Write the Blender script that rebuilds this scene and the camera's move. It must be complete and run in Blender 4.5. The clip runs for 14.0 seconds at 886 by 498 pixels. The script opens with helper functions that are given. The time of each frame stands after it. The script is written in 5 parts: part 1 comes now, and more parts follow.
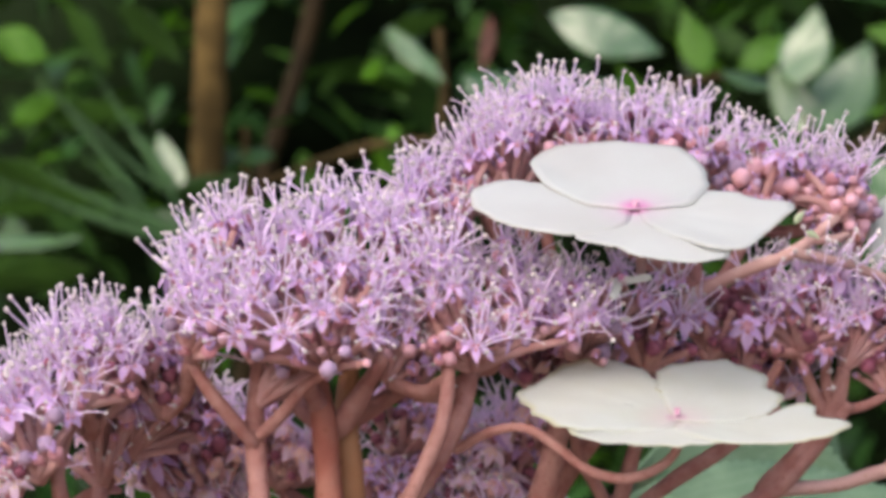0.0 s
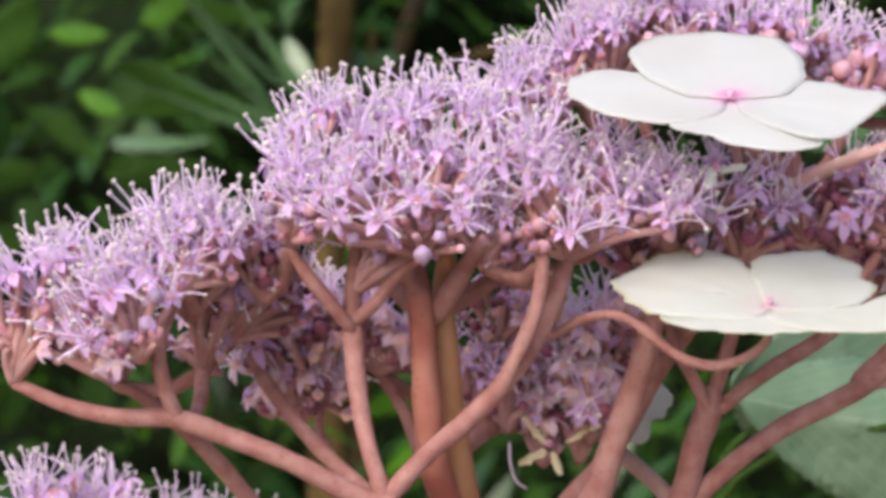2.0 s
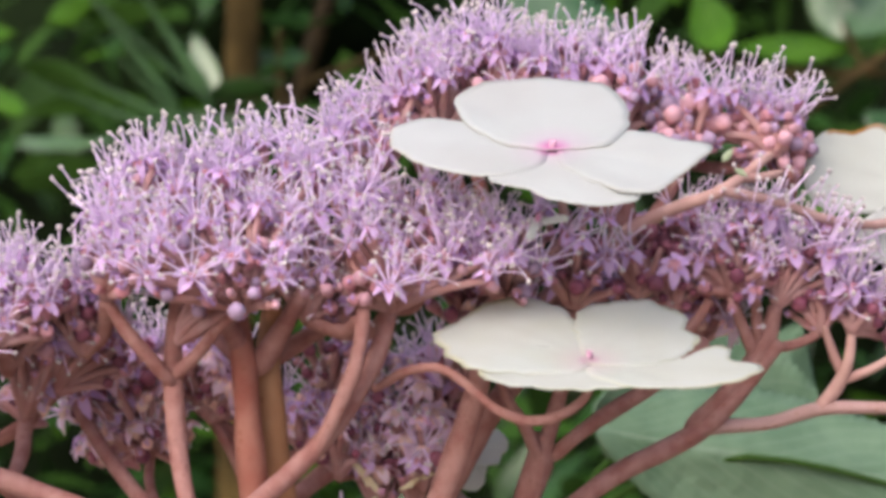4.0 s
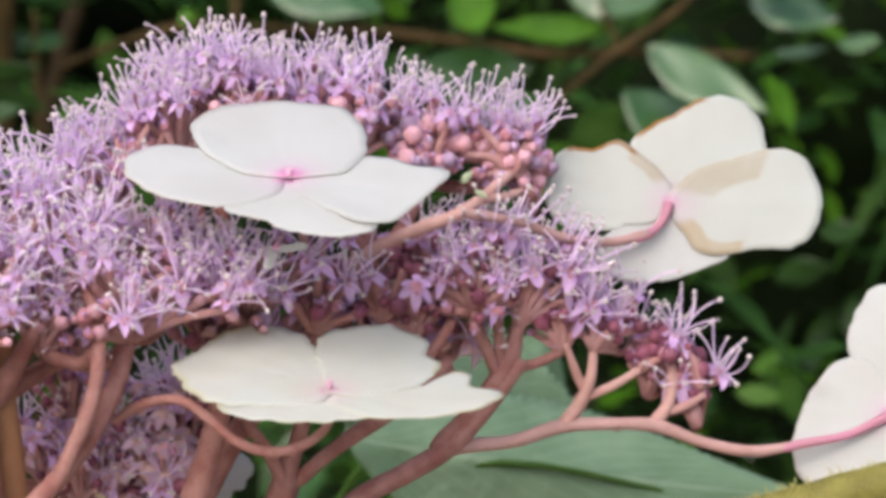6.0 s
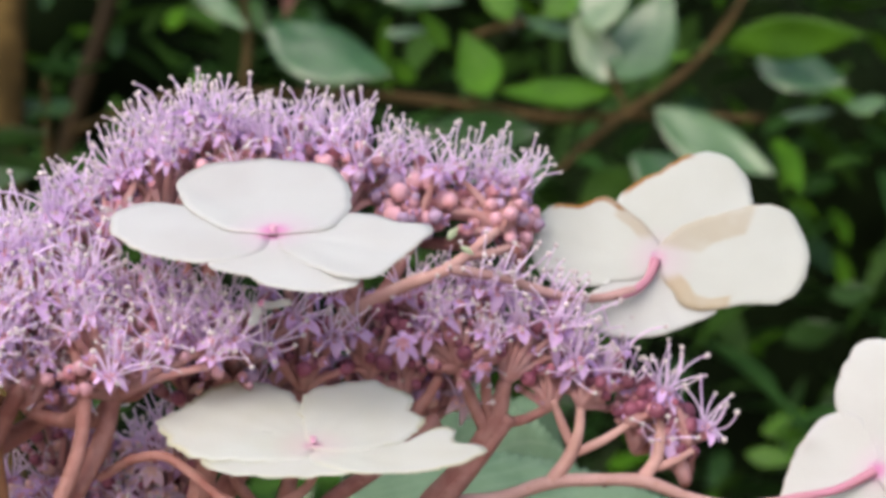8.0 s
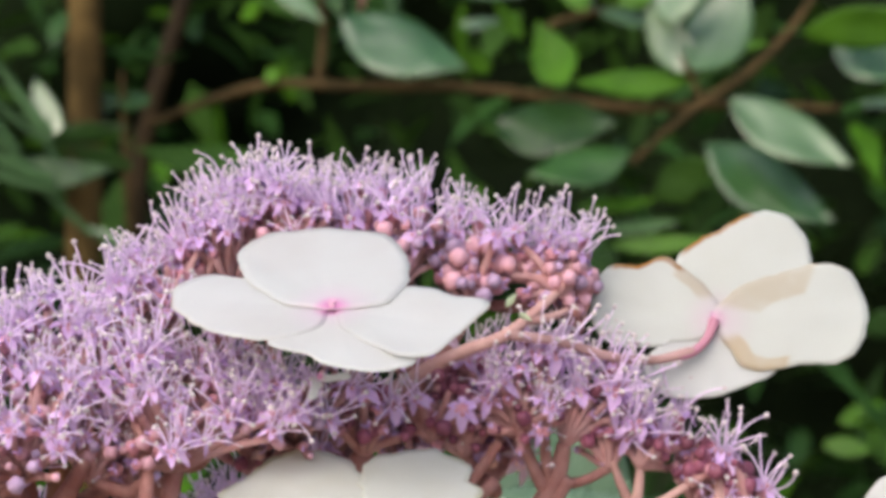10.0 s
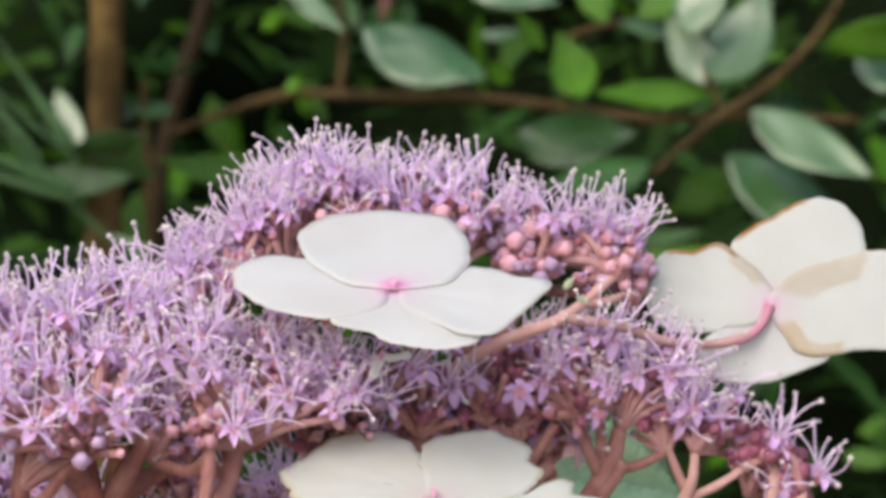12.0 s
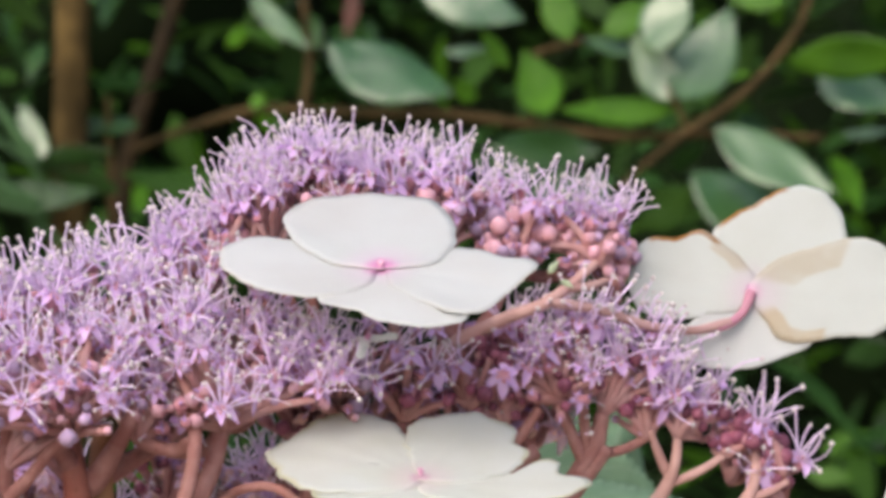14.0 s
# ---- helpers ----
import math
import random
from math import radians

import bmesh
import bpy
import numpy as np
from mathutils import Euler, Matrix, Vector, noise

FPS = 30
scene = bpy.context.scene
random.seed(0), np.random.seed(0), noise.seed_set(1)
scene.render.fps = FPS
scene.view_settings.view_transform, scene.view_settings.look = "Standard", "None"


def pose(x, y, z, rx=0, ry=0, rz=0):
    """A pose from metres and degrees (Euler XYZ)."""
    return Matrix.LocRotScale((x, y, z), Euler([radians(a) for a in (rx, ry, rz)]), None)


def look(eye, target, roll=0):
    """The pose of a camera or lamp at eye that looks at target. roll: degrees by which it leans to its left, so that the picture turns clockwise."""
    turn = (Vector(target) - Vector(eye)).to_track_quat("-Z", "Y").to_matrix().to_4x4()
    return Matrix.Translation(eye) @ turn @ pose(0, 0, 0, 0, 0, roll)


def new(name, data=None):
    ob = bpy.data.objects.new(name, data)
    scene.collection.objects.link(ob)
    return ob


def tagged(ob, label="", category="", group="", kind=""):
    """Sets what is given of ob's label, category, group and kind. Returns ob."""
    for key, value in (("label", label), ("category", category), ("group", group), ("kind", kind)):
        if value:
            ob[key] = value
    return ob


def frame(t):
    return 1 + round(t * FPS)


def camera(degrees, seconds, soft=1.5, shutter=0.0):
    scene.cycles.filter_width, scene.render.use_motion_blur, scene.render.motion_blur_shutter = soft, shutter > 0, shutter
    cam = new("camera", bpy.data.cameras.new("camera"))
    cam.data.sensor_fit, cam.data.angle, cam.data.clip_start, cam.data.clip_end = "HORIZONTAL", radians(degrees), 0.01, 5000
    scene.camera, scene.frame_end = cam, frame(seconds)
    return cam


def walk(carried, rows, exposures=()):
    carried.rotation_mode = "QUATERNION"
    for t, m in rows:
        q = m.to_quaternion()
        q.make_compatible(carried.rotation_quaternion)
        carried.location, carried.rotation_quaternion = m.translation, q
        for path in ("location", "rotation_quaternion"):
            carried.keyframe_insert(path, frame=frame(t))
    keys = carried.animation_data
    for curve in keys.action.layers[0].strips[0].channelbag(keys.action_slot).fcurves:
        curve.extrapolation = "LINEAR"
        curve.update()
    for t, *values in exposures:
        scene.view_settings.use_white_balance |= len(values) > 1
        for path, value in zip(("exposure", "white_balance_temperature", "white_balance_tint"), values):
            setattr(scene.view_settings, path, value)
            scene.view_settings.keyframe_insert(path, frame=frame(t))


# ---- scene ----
# seconds, eye in metres, then the turn to the left, the tilt upwards and the roll in degrees
PATH = [
    (0.0, 0.01161, -0.24026, 1.14821, 7.593, -0.557, 0.242),
    (0.5, 0.01834, -0.24373, 1.14705, 6.301, -1.072, 0.618),
    (1.0, 0.01773, -0.24347, 1.14568, 7.908, -2.316, 0.567),
    (1.5, 0.01602, -0.24244, 1.14295, 9.356, -2.514, 0.740),
    (2.0, 0.01615, -0.24230, 1.14605, 10.966, -2.877, 0.641),
    (2.2, 0.01824, -0.24337, 1.14773, 11.672, -3.279, 0.803),
    (4.3, 0.02782, -0.23532, 1.15506, 8.890, -3.268, 0.482),
    (4.5, 0.02791, -0.23466, 1.15619, 8.529, -3.213, 0.507),
    (5.0, 0.02688, -0.23513, 1.15658, 6.641, -3.855, 0.346),
    (5.5, 0.02853, -0.23559, 1.16087, 4.486, -3.059, 0.057),
    (6.0, 0.03078, -0.23420, 1.15968, 3.640, -4.120, -0.061),
    (6.5, 0.03167, -0.23348, 1.15573, 3.646, -3.870, 0.084),
    (7.0, 0.02870, -0.23442, 1.15611, 4.467, -3.178, 0.045),
    (7.5, 0.03111, -0.23417, 1.15885, 4.041, -2.019, -0.052),
    (7.7, 0.03289, -0.23443, 1.15824, 3.914, -2.181, -0.243),
    (10.0, 0.03722, -0.23634, 1.17032, 6.146, -3.355, -0.742),
    (10.5, 0.03523, -0.23666, 1.17164, 5.915, -3.849, -0.748),
    (11.0, 0.03312, -0.23771, 1.16665, 5.756, -3.039, -0.765),
    (11.5, 0.02980, -0.23812, 1.16600, 5.721, -2.975, -0.584),
    (12.0, 0.03147, -0.23812, 1.16626, 6.297, -2.853, -0.499),
    (12.5, 0.03186, -0.23948, 1.16665, 6.896, -3.207, -0.429),
    (13.0, 0.03168, -0.23951, 1.16235, 5.972, -2.297, -0.379),
    (13.5, 0.03000, -0.23966, 1.16276, 5.418, -2.190, -0.336),
    (14.0, 0.02837, -0.23906, 1.16119, 5.210, -2.141, -0.246),
]
cam = camera(22.0, 14.0, soft=4.0)
walk(cam, [(t, pose(x, y, z, 90 + tilt, 0, turn) @ pose(0, 0, 0, 0, 0, roll)) for t, x, y, z, turn, tilt, roll in PATH],
     [(0.0, 0.18, 6170, 11.0), (2.0, 0.33, 6170, 11.0), (4.5, 0.16, 6170, 11.0), (14.0, 0.16, 6170, 11.0)])
cam.data.dof.use_dof = True
cam.data.dof.focus_distance = 0.245
cam.data.dof.aperture_fstop = 50.0

# ---- light: bright overcast day ----
world = bpy.data.worlds.new("sky")
scene.world = world
world.use_nodes = True
wn = world.node_tree.nodes
sky = wn.new("ShaderNodeTexSky")
sky.sky_type = "NISHITA"
sky.sun_disc = False
sky.sun_elevation = radians(43)
sky.sun_rotation = radians(203)
sky.air_density = 1.0
sky.dust_density = 6.0
wn["Background"].inputs["Strength"].default_value = 0.21
world.node_tree.links.new(sky.outputs["Color"], wn["Background"].inputs["Color"])
sun_data = bpy.data.lights.new("sun", "SUN")
sun_data.energy = 0.95
sun_data.angle = radians(80)
sun_data.color = (1.0, 0.97, 0.93)
sun = new("sun", sun_data)
sun.matrix_basis = look((-0.6, -1.42, 2.60), (0, 0, 1.15))

# ---- materials ----


def material(name, colour, rough=0.6, second=None, scale=400.0, bump=0.15, translucent=0.0, vary=0.0, spec=0.4, extra=None, bump_scale=None, depth=0.0004):
    """A leafy, woody or petal surface: two colours mixed by noise, fine relief, some light let through."""
    m = bpy.data.materials.new(name)
    m.use_nodes = True
    nt, n = m.node_tree, m.node_tree.nodes
    b = n["Principled BSDF"]
    b.inputs["Roughness"].default_value = rough
    b.inputs["Specular IOR Level"].default_value = spec
    co = n.new("ShaderNodeTexCoord")
    no = n.new("ShaderNodeTexNoise")
    no.inputs["Scale"].default_value = scale
    no.inputs["Detail"].default_value = 5
    nt.links.new(co.outputs["Object"], no.inputs["Vector"])
    ramp = n.new("ShaderNodeMapRange")
    ramp.inputs["From Min"].default_value, ramp.inputs["From Max"].default_value = 0.35, 0.65
    nt.links.new(no.outputs["Fac"], ramp.inputs["Value"])
    mix = n.new("ShaderNodeMix")
    mix.data_type = "RGBA"
    mix.inputs["A"].default_value = (*colour, 1)
    mix.inputs["B"].default_value = (*(second or [c * 0.75 for c in colour]), 1)
    nt.links.new(ramp.outputs["Result"], mix.inputs["Factor"])
    out = mix.outputs["Result"]
    if extra:
        out = extra(nt, n, out)
    if vary:
        info = n.new("ShaderNodeObjectInfo")
        geo = n.new("ShaderNodeNewGeometry")
        add = n.new("ShaderNodeMath")
        nt.links.new(info.outputs["Random"], add.inputs[0])
        nt.links.new(geo.outputs["Random Per Island"], add.inputs[1])
        fr = n.new("ShaderNodeMath")
        fr.operation = "FRACT"
        nt.links.new(add.outputs[0], fr.inputs[0])
        mr = n.new("ShaderNodeMapRange")
        mr.inputs["To Min"].default_value, mr.inputs["To Max"].default_value = 1 - vary, 1 + vary
        nt.links.new(fr.outputs[0], mr.inputs["Value"])
        hsv = n.new("ShaderNodeHueSaturation")
        nt.links.new(mr.outputs["Result"], hsv.inputs["Value"])
        nt.links.new(out, hsv.inputs["Color"])
        out = hsv.outputs["Color"]
    nt.links.new(out, b.inputs["Base Color"])
    if bump:
        fine = n.new("ShaderNodeTexNoise")
        fine.inputs["Scale"].default_value = bump_scale or scale * 4
        fine.inputs["Detail"].default_value = 3
        nt.links.new(co.outputs["Object"], fine.inputs["Vector"])
        bp = n.new("ShaderNodeBump")
        bp.inputs["Strength"].default_value = bump
        bp.inputs["Distance"].default_value = depth
        nt.links.new(fine.outputs["Fac"], bp.inputs["Height"])
        nt.links.new(bp.outputs["Normal"], b.inputs["Normal"])
    if translucent:
        tr = n.new("ShaderNodeBsdfTranslucent")
        nt.links.new(out, tr.inputs["Color"])
        ms = n.new("ShaderNodeMixShader")
        ms.inputs["Fac"].default_value = translucent
        nt.links.new(b.outputs["BSDF"], ms.inputs[1])
        nt.links.new(tr.outputs["BSDF"], ms.inputs[2])
        nt.links.new(ms.outputs["Shader"], n["Material Output"].inputs["Surface"])
    return m


def along(tint, start, end, strength=1.0, axis=0):
    """Pigment that fades along a petal or leaf, from its own coordinates."""
    def run(nt, n, out):
        uv = n.new("ShaderNodeUVMap")
        sep = n.new("ShaderNodeSeparateXYZ")
        nt.links.new(uv.outputs["UV"], sep.inputs["Vector"])
        mr = n.new("ShaderNodeMapRange")
        mr.interpolation_type = "SMOOTHSTEP"
        mr.inputs["From Min"].default_value, mr.inputs["From Max"].default_value = start, end
        mr.inputs["To Min"].default_value, mr.inputs["To Max"].default_value = strength, 0
        nt.links.new(sep.outputs[axis], mr.inputs["Value"])
        mix = n.new("ShaderNodeMix")
        mix.data_type = "RGBA"
        nt.links.new(mr.outputs["Result"], mix.inputs["Factor"])
        nt.links.new(out, mix.inputs["A"])
        mix.inputs["B"].default_value = (*tint, 1)
        return mix.outputs["Result"]
    return run


def both(*steps):
    def run(nt, n, out):
        for s in steps:
            out = s(nt, n, out)
        return out
    return run


def veins(tint, count, slant, width=0.12, strength=0.6, rib=0.04):
    """A midrib and slanting side veins, from a leaf's own coordinates (u along, v across from -1 to 1)."""
    def run(nt, n, out):
        uv = n.new("ShaderNodeUVMap")
        sep = n.new("ShaderNodeSeparateXYZ")
        nt.links.new(uv.outputs["UV"], sep.inputs["Vector"])

        def calc(op, a, b=None):
            k = n.new("ShaderNodeMath")
            k.operation = op
            for i, v in enumerate((a, b)):
                if v is None:
                    continue
                if isinstance(v, (int, float)):
                    k.inputs[i].default_value = v
                else:
                    nt.links.new(v, k.inputs[i])
            return k.outputs[0]
        side = calc("ABSOLUTE", sep.outputs[1])
        co = n.new("ShaderNodeTexCoord")
        no = n.new("ShaderNodeTexNoise")
        no.inputs["Scale"].default_value = 45.0
        nt.links.new(co.outputs["Object"], no.inputs["Vector"])
        shake = calc("MULTIPLY", no.outputs["Fac"], 0.14)
        f = calc("FRACT", calc("MULTIPLY", calc("ADD", shake, calc("SUBTRACT", sep.outputs[0], calc("MULTIPLY", side, slant))), count))
        line = calc("LESS_THAN", calc("ABSOLUTE", calc("SUBTRACT", f, 0.5)), width)
        mid = calc("LESS_THAN", side, rib)
        fac = calc("MULTIPLY", calc("MAXIMUM", line, mid), strength)
        mix = n.new("ShaderNodeMix")
        mix.data_type = "RGBA"
        nt.links.new(fac, mix.inputs["Factor"])
        nt.links.new(out, mix.inputs["A"])
        mix.inputs["B"].default_value = (*tint, 1)
        return mix.outputs["Result"]
    return run


def rim(tint, start, strength, scale):
    """Dry, stained petal edges, in patches."""
    def run(nt, n, out):
        uv = n.new("ShaderNodeUVMap")
        sep = n.new("ShaderNodeSeparateXYZ")
        nt.links.new(uv.outputs["UV"], sep.inputs["Vector"])
        mx = n.new("ShaderNodeMath")
        mx.operation = "MULTIPLY"
        outer = n.new("ShaderNodeMapRange")
        outer.interpolation_type = "SMOOTHSTEP"
        outer.inputs["From Min"].default_value, outer.inputs["From Max"].default_value = 0.45, 0.7
        nt.links.new(sep.outputs[0], outer.inputs["Value"])
        nt.links.new(sep.outputs[1], mx.inputs[0])
        nt.links.new(outer.outputs["Result"], mx.inputs[1])
        mr = n.new("ShaderNodeMapRange")
        mr.interpolation_type = "SMOOTHSTEP"
        mr.inputs["From Min"].default_value, mr.inputs["From Max"].default_value = start, 1.0
        nt.links.new(mx.outputs[0], mr.inputs["Value"])
        co = n.new("ShaderNodeTexCoord")
        no = n.new("ShaderNodeTexNoise")
        no.inputs["Scale"].default_value = scale
        nt.links.new(co.outputs["Object"], no.inputs["Vector"])
        patch = n.new("ShaderNodeMapRange")
        patch.inputs["From Min"].default_value, patch.inputs["From Max"].default_value = 0.42, 0.6
        patch.inputs["To Max"].default_value = strength
        nt.links.new(no.outputs["Fac"], patch.inputs["Value"])
        mul = n.new("ShaderNodeMath")
        mul.operation = "MULTIPLY"
        nt.links.new(mr.outputs["Result"], mul.inputs[0])
        nt.links.new(patch.outputs["Result"], mul.inputs[1])
        mix = n.new("ShaderNodeMix")
        mix.data_type = "RGBA"
        nt.links.new(mul.outputs[0], mix.inputs["Factor"])
        nt.links.new(out, mix.inputs["A"])
        mix.inputs["B"].default_value = (*tint, 1)
        return mix.outputs["Result"]
    return run


def specks(tint, scale, strength):
    """Small corky dots on a stalk."""
    def run(nt, n, out):
        co = n.new("ShaderNodeTexCoord")
        vo = n.new("ShaderNodeTexVoronoi")
        vo.inputs["Scale"].default_value = scale
        nt.links.new(co.outputs["Object"], vo.inputs["Vector"])
        mr = n.new("ShaderNodeMapRange")
        mr.inputs["From Min"].default_value, mr.inputs["From Max"].default_value = 0.12, 0.24
        mr.inputs["To Min"].default_value, mr.inputs["To Max"].default_value = strength, 0
        nt.links.new(vo.outputs["Distance"], mr.inputs["Value"])
        mix = n.new("ShaderNodeMix")
        mix.data_type = "RGBA"
        nt.links.new(mr.outputs["Result"], mix.inputs["Factor"])
        nt.links.new(out, mix.inputs["A"])
        mix.inputs["B"].default_value = (*tint, 1)
        return mix.outputs["Result"]
    return run


def crescent(tint, first, last, inner, strength):
    """A tinted crescent along part of a petal's rim, for burnt edges and painted overlap shade: from one angle to
    another (degrees), outside a share of the radius.
    """
    def run(nt, n, out):
        uv = n.new("ShaderNodeUVMap")
        uv.uv_map = "round"
        sep = n.new("ShaderNodeSeparateXYZ")
        nt.links.new(uv.outputs["UV"], sep.inputs["Vector"])
        co = n.new("ShaderNodeTexCoord")
        no = n.new("ShaderNodeTexNoise")
        no.inputs["Scale"].default_value = 260
        nt.links.new(co.outputs["Object"], no.inputs["Vector"])
        lo, hi = first / 360, last / 360
        fac = None
        for src, x0, x1, y0, y1 in ((sep.outputs[0], lo, lo + 0.03, 0, 1), (sep.outputs[0], hi - 0.03, hi, 1, 0), (sep.outputs[1], inner, inner + 0.07, 0, 1), (no.outputs["Fac"], 0.2, 0.6, 0.6, 1)):
            mr = n.new("ShaderNodeMapRange")
            mr.interpolation_type = "SMOOTHSTEP"
            mr.inputs["From Min"].default_value, mr.inputs["From Max"].default_value = x0, x1
            mr.inputs["To Min"].default_value, mr.inputs["To Max"].default_value = y0, y1
            nt.links.new(src, mr.inputs["Value"])
            k = n.new("ShaderNodeMath")
            k.operation = "MULTIPLY"
            nt.links.new(mr.outputs["Result"], k.inputs[0])
            if fac is None:
                k.inputs[1].default_value = strength
            else:
                nt.links.new(fac, k.inputs[1])
            fac = k.outputs[0]
        mix = n.new("ShaderNodeMix")
        mix.data_type = "RGBA"
        nt.links.new(fac, mix.inputs["Factor"])
        nt.links.new(out, mix.inputs["A"])
        mix.inputs["B"].default_value = (*tint, 1)
        return mix.outputs["Result"]
    return run


def tip_tint(tint, low, high):
    """Pigment that deepens towards the tip of a bud."""
    def run(nt, n, out):
        co = n.new("ShaderNodeTexCoord")
        sep = n.new("ShaderNodeSeparateXYZ")
        nt.links.new(co.outputs["Object"], sep.inputs["Vector"])
        mr = n.new("ShaderNodeMapRange")
        mr.interpolation_type = "SMOOTHSTEP"
        mr.inputs["From Min"].default_value, mr.inputs["From Max"].default_value = low, high
        nt.links.new(sep.outputs["Z"], mr.inputs["Value"])
        mix = n.new("ShaderNodeMix")
        mix.data_type = "RGBA"
        nt.links.new(mr.outputs["Result"], mix.inputs["Factor"])
        nt.links.new(out, mix.inputs["A"])
        mix.inputs["B"].default_value = (*tint, 1)
        return mix.outputs["Result"]
    return run


PINK = (0.72, 0.22, 0.55)
RIM_TAN = rim((0.60, 0.48, 0.32), 0.95, 0.3, 150)
RIM_YELLOW = rim((0.58, 0.54, 0.28), 0.86, 0.5, 160)
CREAM = material("white_petal", (0.675, 0.695, 0.69), 0.6, (0.645, 0.655, 0.645), 120, 0.1, 0.5, extra=both(along((0.80, 0.55, 0.74), 0.04, 0.32, 0.32), along(PINK, 0.02, 0.13, 0.8), RIM_TAN))
IVORY = material("ivory_petal", (0.775, 0.80, 0.775), 0.65, (0.745, 0.765, 0.72), 150, 0.1, 0.6, extra=both(along((0.82, 0.62, 0.66), 0.06, 0.28, 0.30), along((0.66, 0.30, 0.50), 0.0, 0.09, 0.7), RIM_YELLOW))
# beige crescents paint the shade where two petals overlap; the brown one is burnt
BURNT = material("white_petal_with_burnt_edge", (0.665, 0.695, 0.67), 0.6, (0.635, 0.66, 0.625), 120, 0.1, 0.5, extra=both(along((0.80, 0.55, 0.74), 0.04, 0.30, 0.3), along((0.75, 0.35, 0.58), 0.0, 0.10, 0.6), crescent((0.54, 0.47, 0.36), 308, 357, 0.74, 0.7), crescent((0.36, 0.17, 0.04), 226, 322, 0.87, 1.0)))
# both crescents here are overlap shade put into the petal colour
OVERLAPPED = material("white_petal_with_overlap_shade", (0.665, 0.695, 0.67), 0.6, (0.635, 0.66, 0.625), 120, 0.1, 0.5, extra=both(along((0.80, 0.55, 0.74), 0.04, 0.30, 0.3), along((0.75, 0.35, 0.58), 0.0, 0.10, 0.6), crescent((0.56, 0.51, 0.40), 184, 296, 0.42, 0.75), crescent((0.56, 0.44, 0.26), 95, 168, 0.72, 0.7), RIM_TAN))
SINGED = material("white_petal_with_singed_edge", (0.665, 0.695, 0.67), 0.6, (0.635, 0.66, 0.625), 120, 0.1, 0.5, extra=both(along((0.80, 0.55, 0.74), 0.04, 0.30, 0.3), along((0.75, 0.35, 0.58), 0.0, 0.10, 0.6), crescent((0.36, 0.17, 0.04), 184, 278, 0.89, 1.0)))
WITHERED = material("withered_petal", (0.84, 0.78, 0.60), 0.6, (0.76, 0.66, 0.46), 300, 0.2, 0.5)
EYE = material("floret_eye", (0.58, 0.24, 0.42), 0.6, (0.70, 0.42, 0.55), 900)
STALK = material("flower_stalk", (0.31, 0.138, 0.122), 0.75, (0.42, 0.228, 0.208), 420, 0.7, 0.2, spec=0.12, extra=specks((0.22, 0.09, 0.055), 900, 0.4))
STALK_RED = material("reddish_stalk", (0.26, 0.085, 0.065), 0.7, (0.34, 0.15, 0.115), 200, 0.5, spec=0.12, extra=specks((0.20, 0.07, 0.04), 600, 0.4))
STALK_TAN = material("main_stalk", (0.29, 0.135, 0.07), 0.7, (0.37, 0.205, 0.115), 120, 0.5, spec=0.15, extra=specks((0.22, 0.10, 0.05), 500, 0.5))
PEDICEL_PINK = material("pink_pedicel", (0.48, 0.31, 0.30), 0.7, (0.40, 0.245, 0.225), 220, 0.3, 0.15, spec=0.15, extra=specks((0.34, 0.17, 0.13), 800, 0.4))
PEDICEL_ROSE = material("rosy_pedicel", (0.50, 0.22, 0.32), 0.65, (0.45, 0.22, 0.28), 220, 0.2, 0.15, spec=0.2)
PEDICEL_PALE = material("pale_pedicel", (0.50, 0.32, 0.29), 0.75, (0.42, 0.24, 0.22), 300, 0.4, spec=0.15)
PEDICEL = material("cluster_pedicel", (0.50, 0.26, 0.25), 0.7, (0.58, 0.36, 0.36), 400, 0.2, 0.3, spec=0.2)
LILAC = material("lilac_petal", (0.57, 0.37, 0.67), 0.65, (0.69, 0.50, 0.77), 700, 0.1, 0.35, vary=0.2, spec=0.15)
FILAMENT = material("lilac_filament", (0.87, 0.71, 0.93), 0.6, (0.93, 0.83, 0.96), 900, 0.0, 0.5, vary=0.10, spec=0.1)
ANTHER = material("cream_anther", (0.70, 0.64, 0.64), 0.9, (0.58, 0.51, 0.53), 1500, 0.3, 0.2, vary=0.12, spec=0.1)
CALYX = material("pink_calyx", (0.49, 0.205, 0.25), 0.7, (0.61, 0.33, 0.38), 900, 0.2, 0.3, vary=0.15, spec=0.2)
# paler copies of petal and calyx: light from behind painted into the colour
BACKLIT_PETAL = material("backlit_lilac_petal", (0.84, 0.62, 0.83), 0.6, (0.90, 0.76, 0.86), 700, 0.1, 0.6, vary=0.15, spec=0.3)
BACKLIT_CUP = material("backlit_pink_calyx", (0.90, 0.62, 0.57), 0.6, (0.92, 0.74, 0.66), 700, 0.2, 0.5, vary=0.15, spec=0.3)
# dark copy of the mauve bud, with the shade painted into its colour
SHADED_BUD = material("shaded_bud", (0.16, 0.045, 0.08), 0.5, (0.24, 0.08, 0.12), 450, 0.15, vary=0.3, spec=0.3)
BUD = material("mauve_bud", (0.30, 0.12, 0.165), 0.7, (0.40, 0.19, 0.23), 450, 0.15, vary=0.3, spec=0.12, extra=tip_tint((0.36, 0.255, 0.385), 0.0003, 0.0021))
BUD_PINK = material("pink_bud", (0.50, 0.22, 0.22), 0.7, (0.58, 0.31, 0.31), 500, 0.15, vary=0.25, spec=0.12, extra=tip_tint((0.49, 0.28, 0.34), 0.0004, 0.0023))
